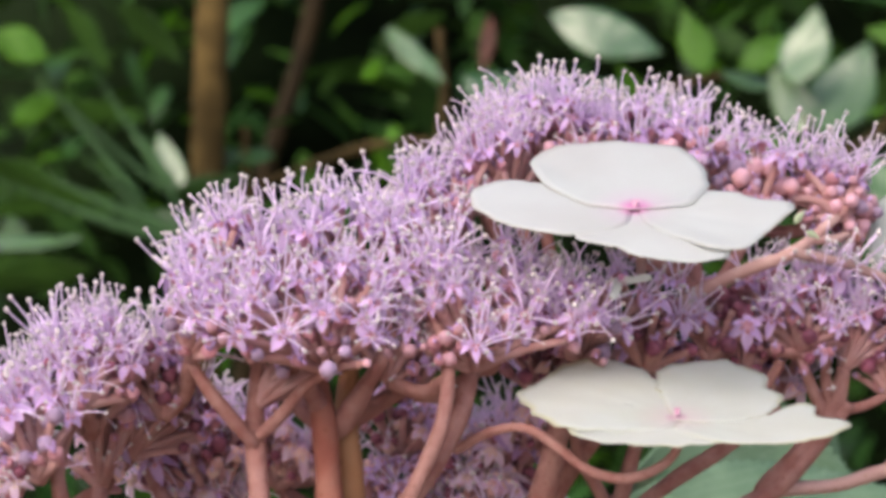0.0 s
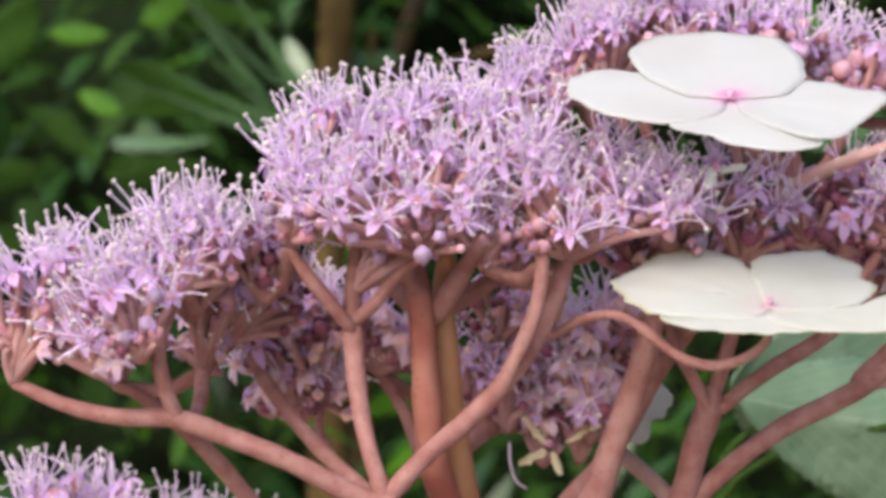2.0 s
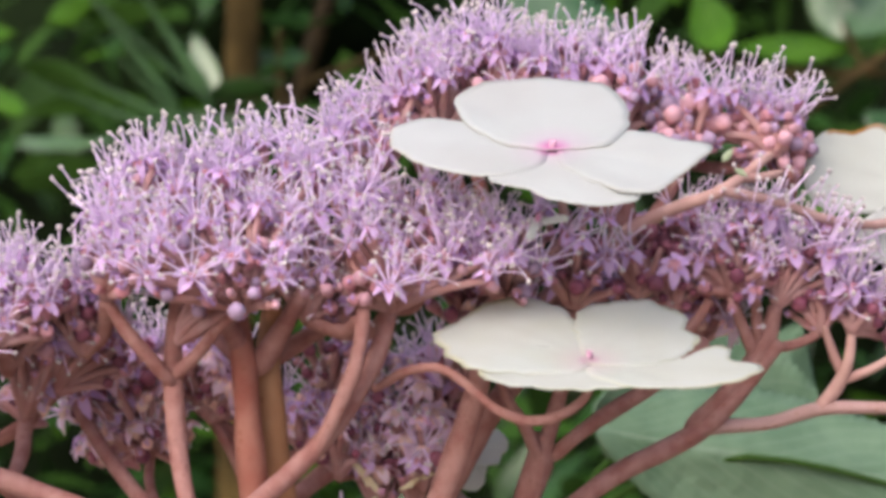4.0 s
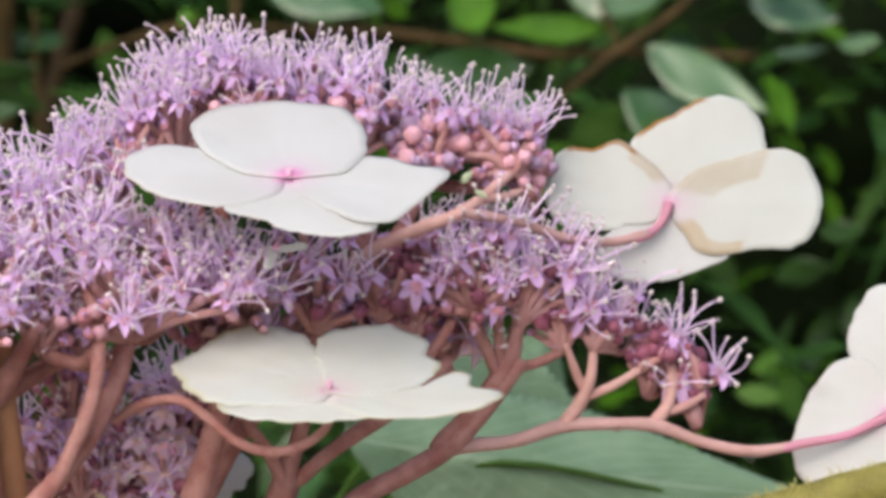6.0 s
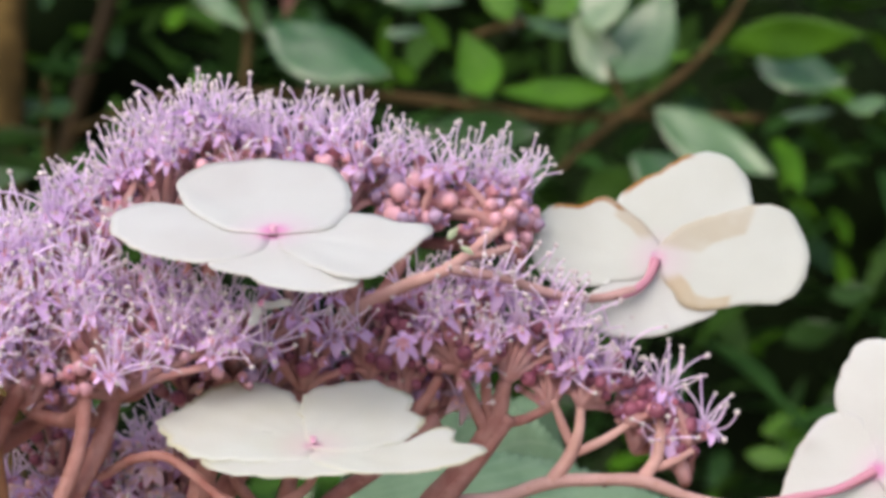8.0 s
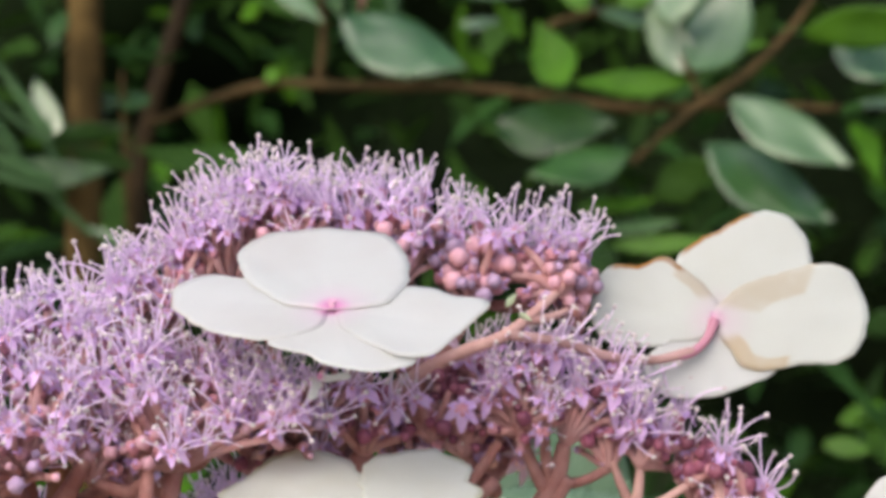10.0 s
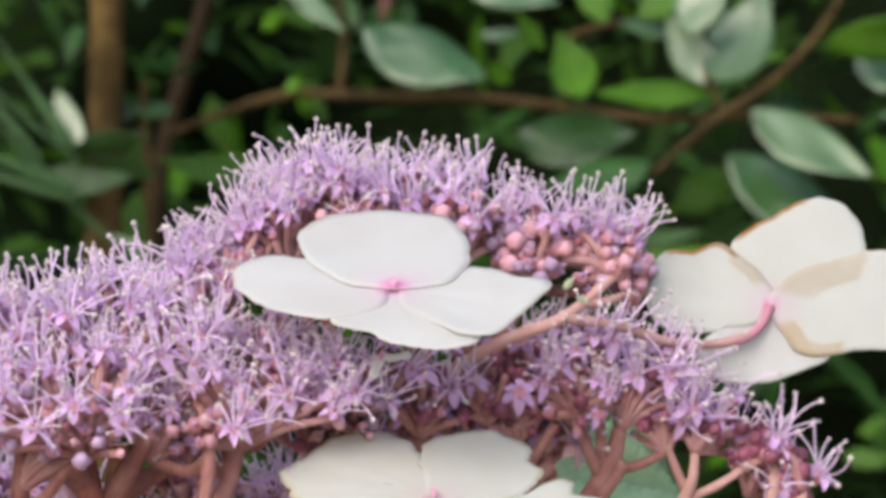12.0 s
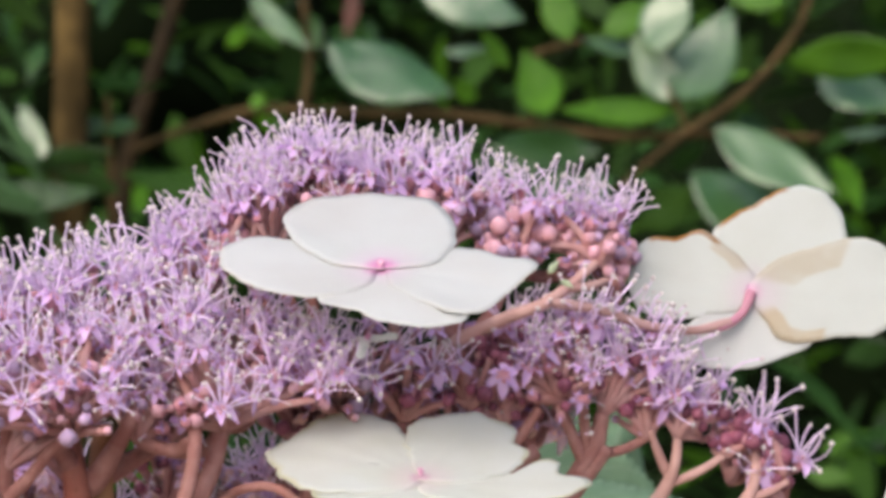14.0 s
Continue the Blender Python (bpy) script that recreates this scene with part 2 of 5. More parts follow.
PETIOLE = material("hairy_petiole", (0.20, 0.18, 0.035), 0.7, (0.13, 0.12, 0.02), 300, 0.6)
HAIR = material("bristle", (0.42, 0.40, 0.16), 0.6, (0.34, 0.30, 0.10), 300, 0.0)
FELT_LEAF = material("felted_leaf", (0.115, 0.196, 0.118), 0.8, (0.175, 0.27, 0.172), 90, 1.0, 0.2, extra=veins((0.25, 0.34, 0.25), 13, 0.40, 0.04, 0.6), spec=0.25, bump_scale=260, depth=0.001)
GLOSS_LEAF = material("glossy_leaf", (0.022, 0.062, 0.012), 0.30, (0.012, 0.036, 0.008), 60, 0.6, 0.15, vary=0.6, extra=veins((0.07, 0.135, 0.04), 9, 0.4, 0.04, 0.35), spec=0.22, bump_scale=55, depth=0.003)
SHINY_LEAF = material("shiny_leaf", (0.036, 0.10, 0.026), 0.30, (0.024, 0.07, 0.017), 60, 0.7, 0.15, extra=veins((0.06, 0.14, 0.055), 9, 0.4, 0.04, 0.5), spec=0.5, bump_scale=38, depth=0.008)
MID_LEAF = material("mid_green_leaf", (0.032, 0.080, 0.010), 0.6, (0.020, 0.053, 0.007), 60, 0.2, 0.25, vary=0.35, extra=veins((0.075, 0.15, 0.03), 9, 0.4, 0.04, 0.35), spec=0.12)
FRESH_LEAF = material("fresh_leaf", (0.066, 0.175, 0.008), 0.45, (0.042, 0.12, 0.006), 60, 0.3, 0.3, vary=0.3, extra=veins((0.13, 0.28, 0.03), 9, 0.4, 0.04, 0.35), spec=0.2)
PALE_LEAF = material("pale_leaf", (0.09, 0.17, 0.065), 0.32, (0.062, 0.13, 0.045), 60, 0.7, 0.2, extra=veins((0.15, 0.25, 0.13), 9, 0.4, 0.04, 0.5), spec=0.45, bump_scale=30, depth=0.005)
BLADE = material("strap_leaf", (0.020, 0.050, 0.014), 0.5, (0.032, 0.072, 0.024), 50, 0.2, 0.2, vary=0.3, spec=0.15)
TWIG = material("twig_bark", (0.08, 0.055, 0.024), 0.9, (0.032, 0.024, 0.011), 80, 0.6, vary=0.1, spec=0.05)
TRUNK = material("shrub_bark", (0.115, 0.078, 0.028), 0.9, (0.04, 0.028, 0.011), 45, 0.9, spec=0.05)
# darkened bark for the rear trunk: its shade is put into the colour
SHADED_BARK = material("shaded_bark", (0.034, 0.023, 0.011), 0.8, (0.018, 0.013, 0.007), 70, 0.7, spec=0.1)
# ground out of view, made pale to throw fill light up under the flowers
SOIL = material("pale_bounce_soil", (0.34, 0.285, 0.22), 0.95, (0.26, 0.21, 0.155), 6, 0.6, spec=0.05)
# near-black, to paint the deep shade seen through gaps in the leaves
HEDGE_SHADE = material("hedge_shade", (0.010, 0.018, 0.006), 0.9, (0.004, 0.007, 0.003), 8, 0.5, spec=0.05)
DRY_LEAF = material("dry_leaf", (0.10, 0.03, 0.016), 0.7, (0.06, 0.02, 0.012), 60, 0.4, 0.2)
BRACT = material("pale_green_bract", (0.66, 0.74, 0.58), 0.6, (0.48, 0.56, 0.36), 300, 0.2, 0.5)

for k, gloss in ((PALE_LEAF, 0.9), (SHINY_LEAF, 0.7), (GLOSS_LEAF, 0.2)):
    k.node_tree.nodes["Principled BSDF"].inputs["Coat Weight"].default_value = gloss
    k.node_tree.nodes["Principled BSDF"].inputs["Coat Roughness"].default_value = 0.16
for k in (BUD, BUD_PINK, CALYX):
    k.node_tree.nodes["Principled BSDF"].inputs["Sheen Weight"].default_value = 0.2
    k.node_tree.nodes["Principled BSDF"].inputs["Sheen Roughness"].default_value = 0.4

# ---- building helpers ----
BASE = Vector((0, 0, 1.15))


def mm(p):
    """A place in millimetres about the upper white floret, in metres."""
    return BASE + Vector(p[:3]) * 0.001


def part(name, bm, mats, parent, label="", m=None, smooth=True):
    """Links a bmesh as one mesh object under a thing or a part."""
    me = bm
    if not isinstance(bm, bpy.types.Mesh):
        me = bpy.data.meshes.new(name)
        bm.to_mesh(me)
        bm.free()
        for k in (mats if isinstance(mats, (list, tuple)) else [mats]):
            me.materials.append(k)
        if smooth:
            me.polygons.foreach_set("use_smooth", [True] * len(me.polygons))
    ob = new(name, me)
    if parent:
        ob.parent = parent
        if parent.type == "EMPTY":
            ob.matrix_parent_inverse = Matrix.Translation(-parent.location)
    if m:
        ob.matrix_basis = m
    if label:
        tagged(ob, label)
    return ob


def thing(name, place, label, category, group="", kind=""):
    ob = new(name)
    ob.location = place
    ob.empty_display_size = 0.01
    return tagged(ob, label, category, group, kind)


def smooth_line(pts, steps=5):
    """A smooth line through points of any dimension, with no overshoot where they lie unevenly."""
    p = [np.array(q, float) for q in pts]
    d = [max(np.linalg.norm((b - a)[:3]), 1e-9) for a, b in zip(p, p[1:])]
    tan = [(p[1] - p[0]) / d[0]]
    for i in range(1, len(p) - 1):
        tan.append(((p[i] - p[i - 1]) / d[i - 1] * d[i] + (p[i + 1] - p[i]) / d[i] * d[i - 1]) / (d[i] + d[i - 1]))
    tan.append((p[-1] - p[-2]) / d[-1])
    out = []
    for i in range(len(p) - 1):
        for k in range(steps):
            t = k / steps
            h = (2 * t ** 3 - 3 * t * t + 1, t ** 3 - 2 * t * t + t, -2 * t ** 3 + 3 * t * t, t ** 3 - t * t)
            out.append(h[0] * p[i] + h[1] * d[i] * tan[i] + h[2] * p[i + 1] + h[3] * d[i] * tan[i + 1])
    return out + [p[-1]]


def tube(bm, line, sides=8, slot=0, wobble=0.0, rng=random):
    """A tapered tube along rows of x, y, z, radius (metres), closed at both ends."""
    rings, up = [], None
    for i, q in enumerate(line):
        a, b = line[max(i - 1, 0)], line[min(i + 1, len(line) - 1)]
        d = Vector(b[:3]) - Vector(a[:3])
        d = d.normalized() if d.length > 1e-9 else Vector((0, 0, 1))
        if up is None:
            up = d.orthogonal().normalized()
        up = (up - d * up.dot(d)).normalized()
        side = d.cross(up)
        ring = []
        for k in range(sides):
            w = 2 * math.pi * k / sides
            r = q[3] * (1 + (rng.uniform(-wobble, wobble) if wobble else 0))
            ring.append(bm.verts.new(Vector(q[:3]) + (up * math.cos(w) + side * math.sin(w)) * r))
        rings.append(ring)
    for a, b in zip(rings, rings[1:]):
        for k in range(sides):
            bm.faces.new((a[k], a[(k + 1) % sides], b[(k + 1) % sides], b[k])).material_index = slot
    bm.faces.new(rings[0][::-1]).material_index = slot
    bm.faces.new(rings[-1]).material_index = slot


def ball(bm, centre, r, slot=0, squash=1.0, m=None, detail=1):
    got = bmesh.ops.create_icosphere(bm, subdivisions=detail, radius=r)
    for v in got["verts"]:
        v.co.z *= squash
        v.co = (m @ v.co if m else v.co) + Vector(centre)
    for f in {f for v in got["verts"] for f in v.link_faces}:
        f.material_index = slot


def sheet(bm, fn, nu, nv, slot=0, thick=0.0, reach=None):
    """A curved sheet from fn(u, v) with u in 0..1 and v in -1..1, with its own coordinates as UV; thick gives it a real back."""
    uvl = bm.loops.layers.uv.verify()
    grid = [[fn(i / nu, 2 * j / nv - 1) for j in range(nv + 1)] for i in range(nu + 1)]
    tops = [[bm.verts.new(p) for p in row] for row in grid]
    lay = [(tops, False)]
    if thick:
        lows = []
        for i in range(nu + 1):
            row = []
            for j in range(nv + 1):
                du = grid[min(i + 1, nu)][j] - grid[max(i - 1, 0)][j]
                dv = grid[i][min(j + 1, nv)] - grid[i][max(j - 1, 0)]
                nrm = du.cross(dv)
                nrm = nrm.normalized() if nrm.length > 1e-12 else Vector((0, 0, 1))
                row.append(bm.verts.new(grid[i][j] - nrm * thick))
            lows.append(row)
        lay.append((lows, True))
    for vs, flip in lay:
        for i in range(nu):
            for j in range(nv):
                ids = [(i, j), (i + 1, j), (i + 1, j + 1), (i, j + 1)]
                if flip:
                    ids = ids[::-1]
                f = bm.faces.new([vs[a][b] for a, b in ids])
                f.material_index = slot
                for loop, (a, b) in zip(f.loops, ids):
                    loop[uvl].uv = (reach(grid[a][b]) if reach else a / nu, 2 * b / nv - 1)
    if thick:
        edge = [(i, 0) for i in range(nu)] + [(nu, j) for j in range(nv)] + [(i, nv) for i in range(nu, 0, -1)] + [(0, j) for j in range(nv, 0, -1)]
        for k, (a, b) in enumerate(edge):
            c, d = edge[(k + 1) % len(edge)]
            f = bm.faces.new((tops[a][b], lows[a][b], lows[c][d], tops[c][d]))
            f.material_index = slot
            for loop, (s, t) in zip(f.loops, ((a, b), (a, b), (c, d), (c, d))):
                loop[uvl].uv = (reach(grid[s][t]) if reach else s / nu, 2 * t / nv - 1)


# ---- ground and distance ----
bm = bmesh.new()
for i in range(41):
    for j in range(41):
        x, y = [(abs(k - 20) / 20) ** 3 * 400 * (1 if k > 20 else -1) for k in (i, j)]
        bm.verts.new((x, y, noise.noise((x * 3, y * 3, 0)) * 0.03))
bm.verts.ensure_lookup_table()
for i in range(40):
    for j in range(40):
        bm.faces.new([bm.verts[a * 41 + b] for a, b in ((i, j), (i + 1, j), (i + 1, j + 1), (i, j + 1))])
tagged(part("ground", bm, SOIL, None), "unseen ground under the shrubs, made pale brown to bounce light upwards", "ground", kind="structure")

# bumpy dark sheet in place of the hedge's shaded inside
bm = bmesh.new()


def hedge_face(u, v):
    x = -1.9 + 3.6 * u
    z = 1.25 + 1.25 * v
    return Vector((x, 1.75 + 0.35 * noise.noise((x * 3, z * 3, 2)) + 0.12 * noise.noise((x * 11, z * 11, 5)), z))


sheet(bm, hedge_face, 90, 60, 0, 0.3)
tagged(part("backdrop", bm, HEDGE_SHADE, None), "near-black sheet standing for the shade inside the hedge", "hedge", kind="structure")
r = random.Random(3)
clothing = bmesh.new()
for k in range(5200):
    u, v = r.uniform(-0.01, 1.01), r.uniform(-1, 1.02)
    where = r.random()
    if where < 0.25:
        v = r.uniform(0.93, 1.03)
    elif where < 0.4:
        u = r.choice((r.uniform(-0.02, 0.03), r.uniform(0.97, 1.02)))
    a = hedge_face(u, v) + Vector((0, r.uniform(0.0, 0.36) if where < 0.4 else r.uniform(0.26, 0.42), r.uniform(-0.02, 0.04)))
    ln, w = r.uniform(0.03, 0.07), r.uniform(0.012, 0.026)
    d = Vector((r.uniform(-1, 1), r.uniform(-0.4, 1), r.uniform(-0.5, 0.9))).normalized()
    side = d.cross(Vector((r.uniform(-0.6, 0.6), 0.4, 1))).normalized()
    up = side.cross(d)

    def hedge_leaf(s, t):
        q = w / 2 * t * (math.sin(math.pi * s ** 0.75) ** 0.85 + 0.02)
        return a + d * ln * s + side * q + up * (0.12 * abs(q) - ln * 0.25 * (s - 0.4) ** 2)
    sheet(clothing, hedge_leaf, 4, 2, r.choice((0, 0, 1, 1, 2)))
tagged(part("hedge_leaves", clothing, [GLOSS_LEAF, MID_LEAF, FRESH_LEAF], bpy.data.objects["backdrop"], "glossy green hedge leaves"), kind="stuff")
# ---- the hydrangea head ----
head = thing("hydrangea_flower_head", (-0.03, 0.05, 0.0), "lilac lacecap hydrangea head with white sterile florets and pink-brown stalks", "flower", "hydrangea flower heads")
rng = random.Random(4)


def stalk(parent, pts, mat=STALK, name="stalk", sides=10, label=""):
    """A stalk through rows of x, y, z, radius in millimetres."""
    line = [(*mm(q), q[3] * 0.001) for q in smooth_line(pts, 6)]
    line = [(x, y, z, r * (1 + 0.10 * noise.noise((x * 260, y * 260, z * 260)))) for x, y, z, r in line]
    line[0], line[1] = (*line[0][:3], line[0][3] * 0.6), (*line[1][:3], line[1][3] * 0.88)
    b = bmesh.new()
    tube(b, line, sides)
    return part(name, b, mat, parent, label)


# the main stalk, down to the ground
stalk(head, [(-30, 50, -1150, 6), (-36, 30, -500, 5), (-38, 16, -150, 3.6), (-30.3, 10.0, -51.7, 2.70), (-30.6, 9.0, -46.4, 2.69), (-30.8, 7.0, -41.0, 2.43), (-31.2, 6.0, -34.5, 1.81), (-31.3, 5.0, -28.2, 1.56), (-31.7, 5.0, -23.1, 1.38), (-31.7, 7.0, -17.6, 1.09)], STALK_TAN, "main_stalk", 14, "tan-brown main stalk")
stalk(head, [(-30.6, 6.0, -45.9, 1.6), (-31.8, 2.0, -40.4, 1.7), (-32.5, 1.0, -34.1, 1.62), (-33.0, 1.0, -27.9, 1.5), (-33.4, 1.0, -23.0, 1.45), (-34.4, 2.0, -18.1, 1.1)], STALK_RED, "stalk", 12, "reddish stalk")
stalk(head, [(-32.6, 3.0, -24.6, 1.43), (-34.4, 0.0, -19.8, 1.12), (-36.1, -4.0, -16.0, 0.81), (-36.6, -6.0, -13.6, 0.57)])
stalk(head, [(-32.5, 3.0, -24.3, 1.43), (-29.1, 0.0, -19.7, 1.12), (-26.6, -2.0, -15.9, 0.82), (-25.5, 0.0, -12.9, 0.59)])
stalk(head, [(-32.9, 5.0, -23.8, 1.32), (-28.7, 8.0, -21.4, 1.10), (-24.5, 10.0, -18.2, 0.86), (-23.0, 12.0, -15.1, 0.62)])
stalk(head, [(-33.5, 5.0, -24.1, 1.32), (-38.8, 10.0, -21.1, 1.04), (-43.7, 14.0, -17.4, 0.81), (-46.9, 16.0, -13.6, 0.63)])
# the first fork and its arms
stalk(head, [(-31.0, 9.0, -53.4, 2.08), (-33.6, -4.0, -47.6, 1.85), (-34.9, -8.0, -44.3, 1.71), (-35.0, -9.0, -41.7, 1.36)])
stalk(head, [(-34.3, -8.0, -43.7, 1.37), (-38.1, -9.0, -42.2, 1.19), (-44.9, -11.0, -38.5, 1.12), (-51.4, -12.0, -36.0, 1.12), (-56.7, -13.0, -34.2, 1.11), (-62.5, -14.0, -34.1, 0.94), (-68.7, -14.0, -33.0, 0.83), (-74.4, -14.0, -30.8, 0.67)])
stalk(head, [(-34.9, -9.0, -42.6, 1.08), (-36.8, -8.0, -38.0, 0.91), (-38.4, -6.0, -33.5, 1.03), (-39.6, -4.0, -27.7, 1.16), (-40.1, -3.0, -23.5, 1.16), (-40.0, -3.0, -19.2, 0.87), (-39.7, -3.0, -15.5, 0.64), (-39.0, -5.0, -12.7, 0.40)])
stalk(head, [(-39.7, -4.0, -25.2, 0.81), (-42.4, -6.0, -21.5, 0.86), (-44.6, -7.0, -18.5, 0.80), (-46.2, -7.0, -15.8, 0.57)])
stalk(head, [(-39.7, -4.0, -24.3, 0.75), (-36.7, -5.0, -21.5, 0.75), (-34.1, -6.0, -18.6, 0.63), (-31.5, -7.0, -16.7, 0.51)])
stalk(head, [(-34.7, -9.0, -42.3, 1.08), (-31.0, -8.0, -38.0, 1.02), (-26.6, -6.0, -34.0, 1.09), (-23.0, -4.0, -30.0, 1.06), (-20.4, -2.0, -26.0, 1.02), (-18.4, 0.0, -21.5, 1.02), (-17.6, 2.0, -17.1, 0.95), (-17.1, 4.0, -13.5, 0.66)])
stalk(head, [(-24.1, -5.0, -32.0, 0.86), (-21.7, -5.0, -27.1, 0.86), (-19.8, -5.0, -22.3, 0.86), (-19.3, -4.0, -17.5, 0.75), (-20.2, -2.0, -13.4, 0.58), (-22.1, 0.0, -10.4, 0.41)])
stalk(head, [(-36.3, -6.0, -43.1, 0.92), (-42.7, 0.0, -40.2, 0.88), (-48.8, 6.0, -36.4, 0.91), (-53.6, 10.0, -32.1, 0.86), (-56.4, 12.0, -28.4, 0.74)])
stalk(head, [(-39.0, 2.0, -43.8, 0.65), (-44.3, 8.0, -41.6, 0.61), (-47.8, 14.0, -38.9, 0.62), (-49.4, 20.0, -35.9, 0.57)])
stalk(head, [(-46.5, -0.0, -50.6, 1.12), (-51.9, 2.0, -46.1, 1.07), (-55.6, -2.0, -40.1, 0.99), (-58.9, -8.0, -34.8, 0.85), (-62.0, -12.0, -31.5, 0.67), (-65.0, -14.0, -29.6, 0.50)])
stalk(head, [(-56.4, -13.0, -34.5, 0.95), (-57.6, -14.0, -30.9, 0.89), (-58.0, -15.0, -27.3, 0.77), (-57.0, -15.0, -23.1, 0.66), (-55.5, -14.0, -20.2, 0.50)])
stalk(head, [(-57.3, -6.0, -36.2, 0.69), (-58.0, -0.0, -33.5, 0.88), (-58.5, 3.0, -30.6, 0.89), (-56.1, 6.0, -27.6, 0.72)])
stalk(head, [(-57.8, -15.0, -27.3, 0.50), (-60.3, -17.0, -24.8, 0.49), (-61.8, -18.0, -22.5, 0.38)])
# arms on the far side of the main stalk
stalk(head, [(-31.0, 14.0, -52.4, 1.12), (-36.6, 20.0, -42.9, 0.89), (-39.8, 22.0, -36.5, 0.77), (-43.1, 24.0, -32.7, 0.65)])
stalk(head, [(-31.1, 12.0, -40.3, 0.99), (-27.9, 24.0, -37.7, 1.30), (-23.4, 30.0, -36.1, 1.33), (-19.8, 34.0, -34.4, 0.94)])
# the second thick stalk
stalk(head, [(-29.2, 10.0, -54.8, 2.09), (-20.3, 10.0, -50.0, 1.96), (-15.5, 10.0, -45.3, 1.84), (-13.5, 10.0, -39.5, 1.66), (-11.3, 10.0, -33.1, 1.53), (-9.7, 10.0, -28.0, 1.47), (-8.8, 12.0, -23.0, 1.36), (-6.9, 15.0, -16.8, 1.25)])
stalk(head, [(-24.7, 14.0, -54.1, 1.37), (-19.2, 16.0, -46.3, 1.19), (-14.9, 18.0, -41.2, 1.14), (-11.1, 18.0, -34.5, 1.20), (-8.3, 18.0, -29.2, 1.27), (-4.8, 18.0, -24.6, 1.14), (0.1, 20.0, -18.1, 1.02)])
# the fork under the lower white floret
stalk(head, [(-22.7, 14.0, -55.3, 1.75), (-11.4, 17.0, -52.1, 1.70), (-7.1, 19.0, -47.6, 1.72), (-5.9, 20.0, -44.8, 1.66), (-4.7, 20.0, -39.5, 1.53), (-3.3, 20.0, -35.2, 1.66), (-2.9, 20.0, -32.5, 1.28)])
stalk(head, [(-3.4, 19.0, -35.1, 0.83), (-5.0, 18.0, -31.4, 0.76), (-6.8, 16.0, -28.1, 0.63), (-7.7, 14.0, -24.4, 0.56)])
stalk(head, [(-2.8, 20.0, -33.8, 1.02), (-1.9, 20.0, -30.5, 0.96), (-1.0, 20.0, -27.3, 0.83), (0.9, 20.0, -22.0, 0.70)])
stalk(head, [(-2.3, 20.0, -35.5, 0.89), (0.1, 20.0, -33.2, 0.89), (3.5, 21.0, -30.6, 0.90), (9.3, 22.0, -26.8, 0.90), (14.9, 22.0, -21.8, 0.77)])
stalk(head, [(-7.5, 20.0, -47.1, 1.28), (-4.0, 21.0, -44.8, 1.22), (0.4, 22.0, -40.9, 1.16), (5.5, 24.0, -37.2, 1.17), (10.6, 25.0, -34.6, 1.17), (14.5, 26.0, -32.3, 1.18), (17.7, 26.0, -29.2, 1.05), (20.5, 26.0, -25.8, 0.98), (23.3, 26.0, -21.8, 0.92)])
stalk(head, [(-7.0, 22.0, -46.8, 1.09), (-10.5, 26.0, -44.4, 0.98), (-15.0, 30.0, -41.7, 1.00), (-18.4, 32.0, -38.6, 0.94), (-19.8, 32.0, -35.5, 0.74)], PEDICEL_PINK)
# the long pedicel to the drooping white floret
stalk(head, [(12.7, 26.0, -32.5, 1.05), (16.9, 27.0, -32.0, 0.85), (22.1, 28.0, -31.6, 0.79), (28.0, 29.0, -29.9, 0.86), (33.8, 29.0, -29.6, 0.79), (38.4, 29.0, -29.7, 0.79), (44.3, 29.0, -31.7, 0.66), (50.1, 28.0, -32.5, 0.66), (55.1, 27.0, -31.5, 0.52)], PEDICEL_PINK)
stalk(head, [(52.9, 27.4, -32.1, 0.59), (55.1, 27.0, -31.5, 0.55), (60.8, 26.6, -30.2, 0.51), (65.1, 26.8, -28.1, 0.59)], PEDICEL_ROSE)
stalk(head, [(27.6, 29.0, -30.2, 0.86), (29.9, 29.0, -27.3, 0.86), (31.2, 28.0, -24.0, 0.66), (31.5, 28.0, -20.7, 0.53)], PEDICEL_PALE)
stalk(head, [(30.2, 29.0, -26.7, 0.59), (33.8, 29.0, -25.1, 0.53), (37.1, 30.0, -23.2, 0.46)], PEDICEL_PALE)
stalk(head, [(30.6, 29.0, -26.1, 0.59), (29.2, 28.0, -22.7, 0.53), (28.3, 27.0, -20.0, 0.39)], PEDICEL_PALE)
stalk(head, [(38.3, 29.0, -29.8, 0.79), (40.1, 30.0, -27.5, 0.73), (40.7, 31.0, -24.3, 0.67), (40.4, 32.0, -21.7, 0.47)], PEDICEL_PALE)
stalk(head, [(40.1, 30.0, -28.4, 0.60), (42.6, 31.0, -27.5, 0.52), (44.5, 31.8, -26.5, 0.36)], PEDICEL_PALE)
stalk(head, [(40.6, 31.0, -26.3, 0.53), (42.7, 32.0, -24.0, 0.47), (43.8, 33.0, -22.5, 0.40)], PEDICEL_PALE)
# stalks under the shaded middle
stalk(head, [(13.0, 26.0, -32.4, 1.05), (17.3, 26.0, -28.1, 0.98), (20.2, 26.0, -24.5, 1.18), (21.8, 26.0, -21.8, 1.11), (22.8, 26.0, -17.9, 0.85)])
stalk(head, [(20.8, 26.0, -24.1, 0.78), (19.3, 25.0, -20.5, 0.72), (17.7, 24.0, -16.5, 0.58)])
stalk(head, [(21.5, 26.0, -22.8, 0.65), (25.0, 27.0, -22.3, 0.59), (27.9, 28.0, -21.0, 0.53)])
stalk(head, [(21.2, 26.0, -23.2, 0.65), (20.7, 25.0, -19.1, 0.65), (20.6, 24.0, -15.8, 0.52)])
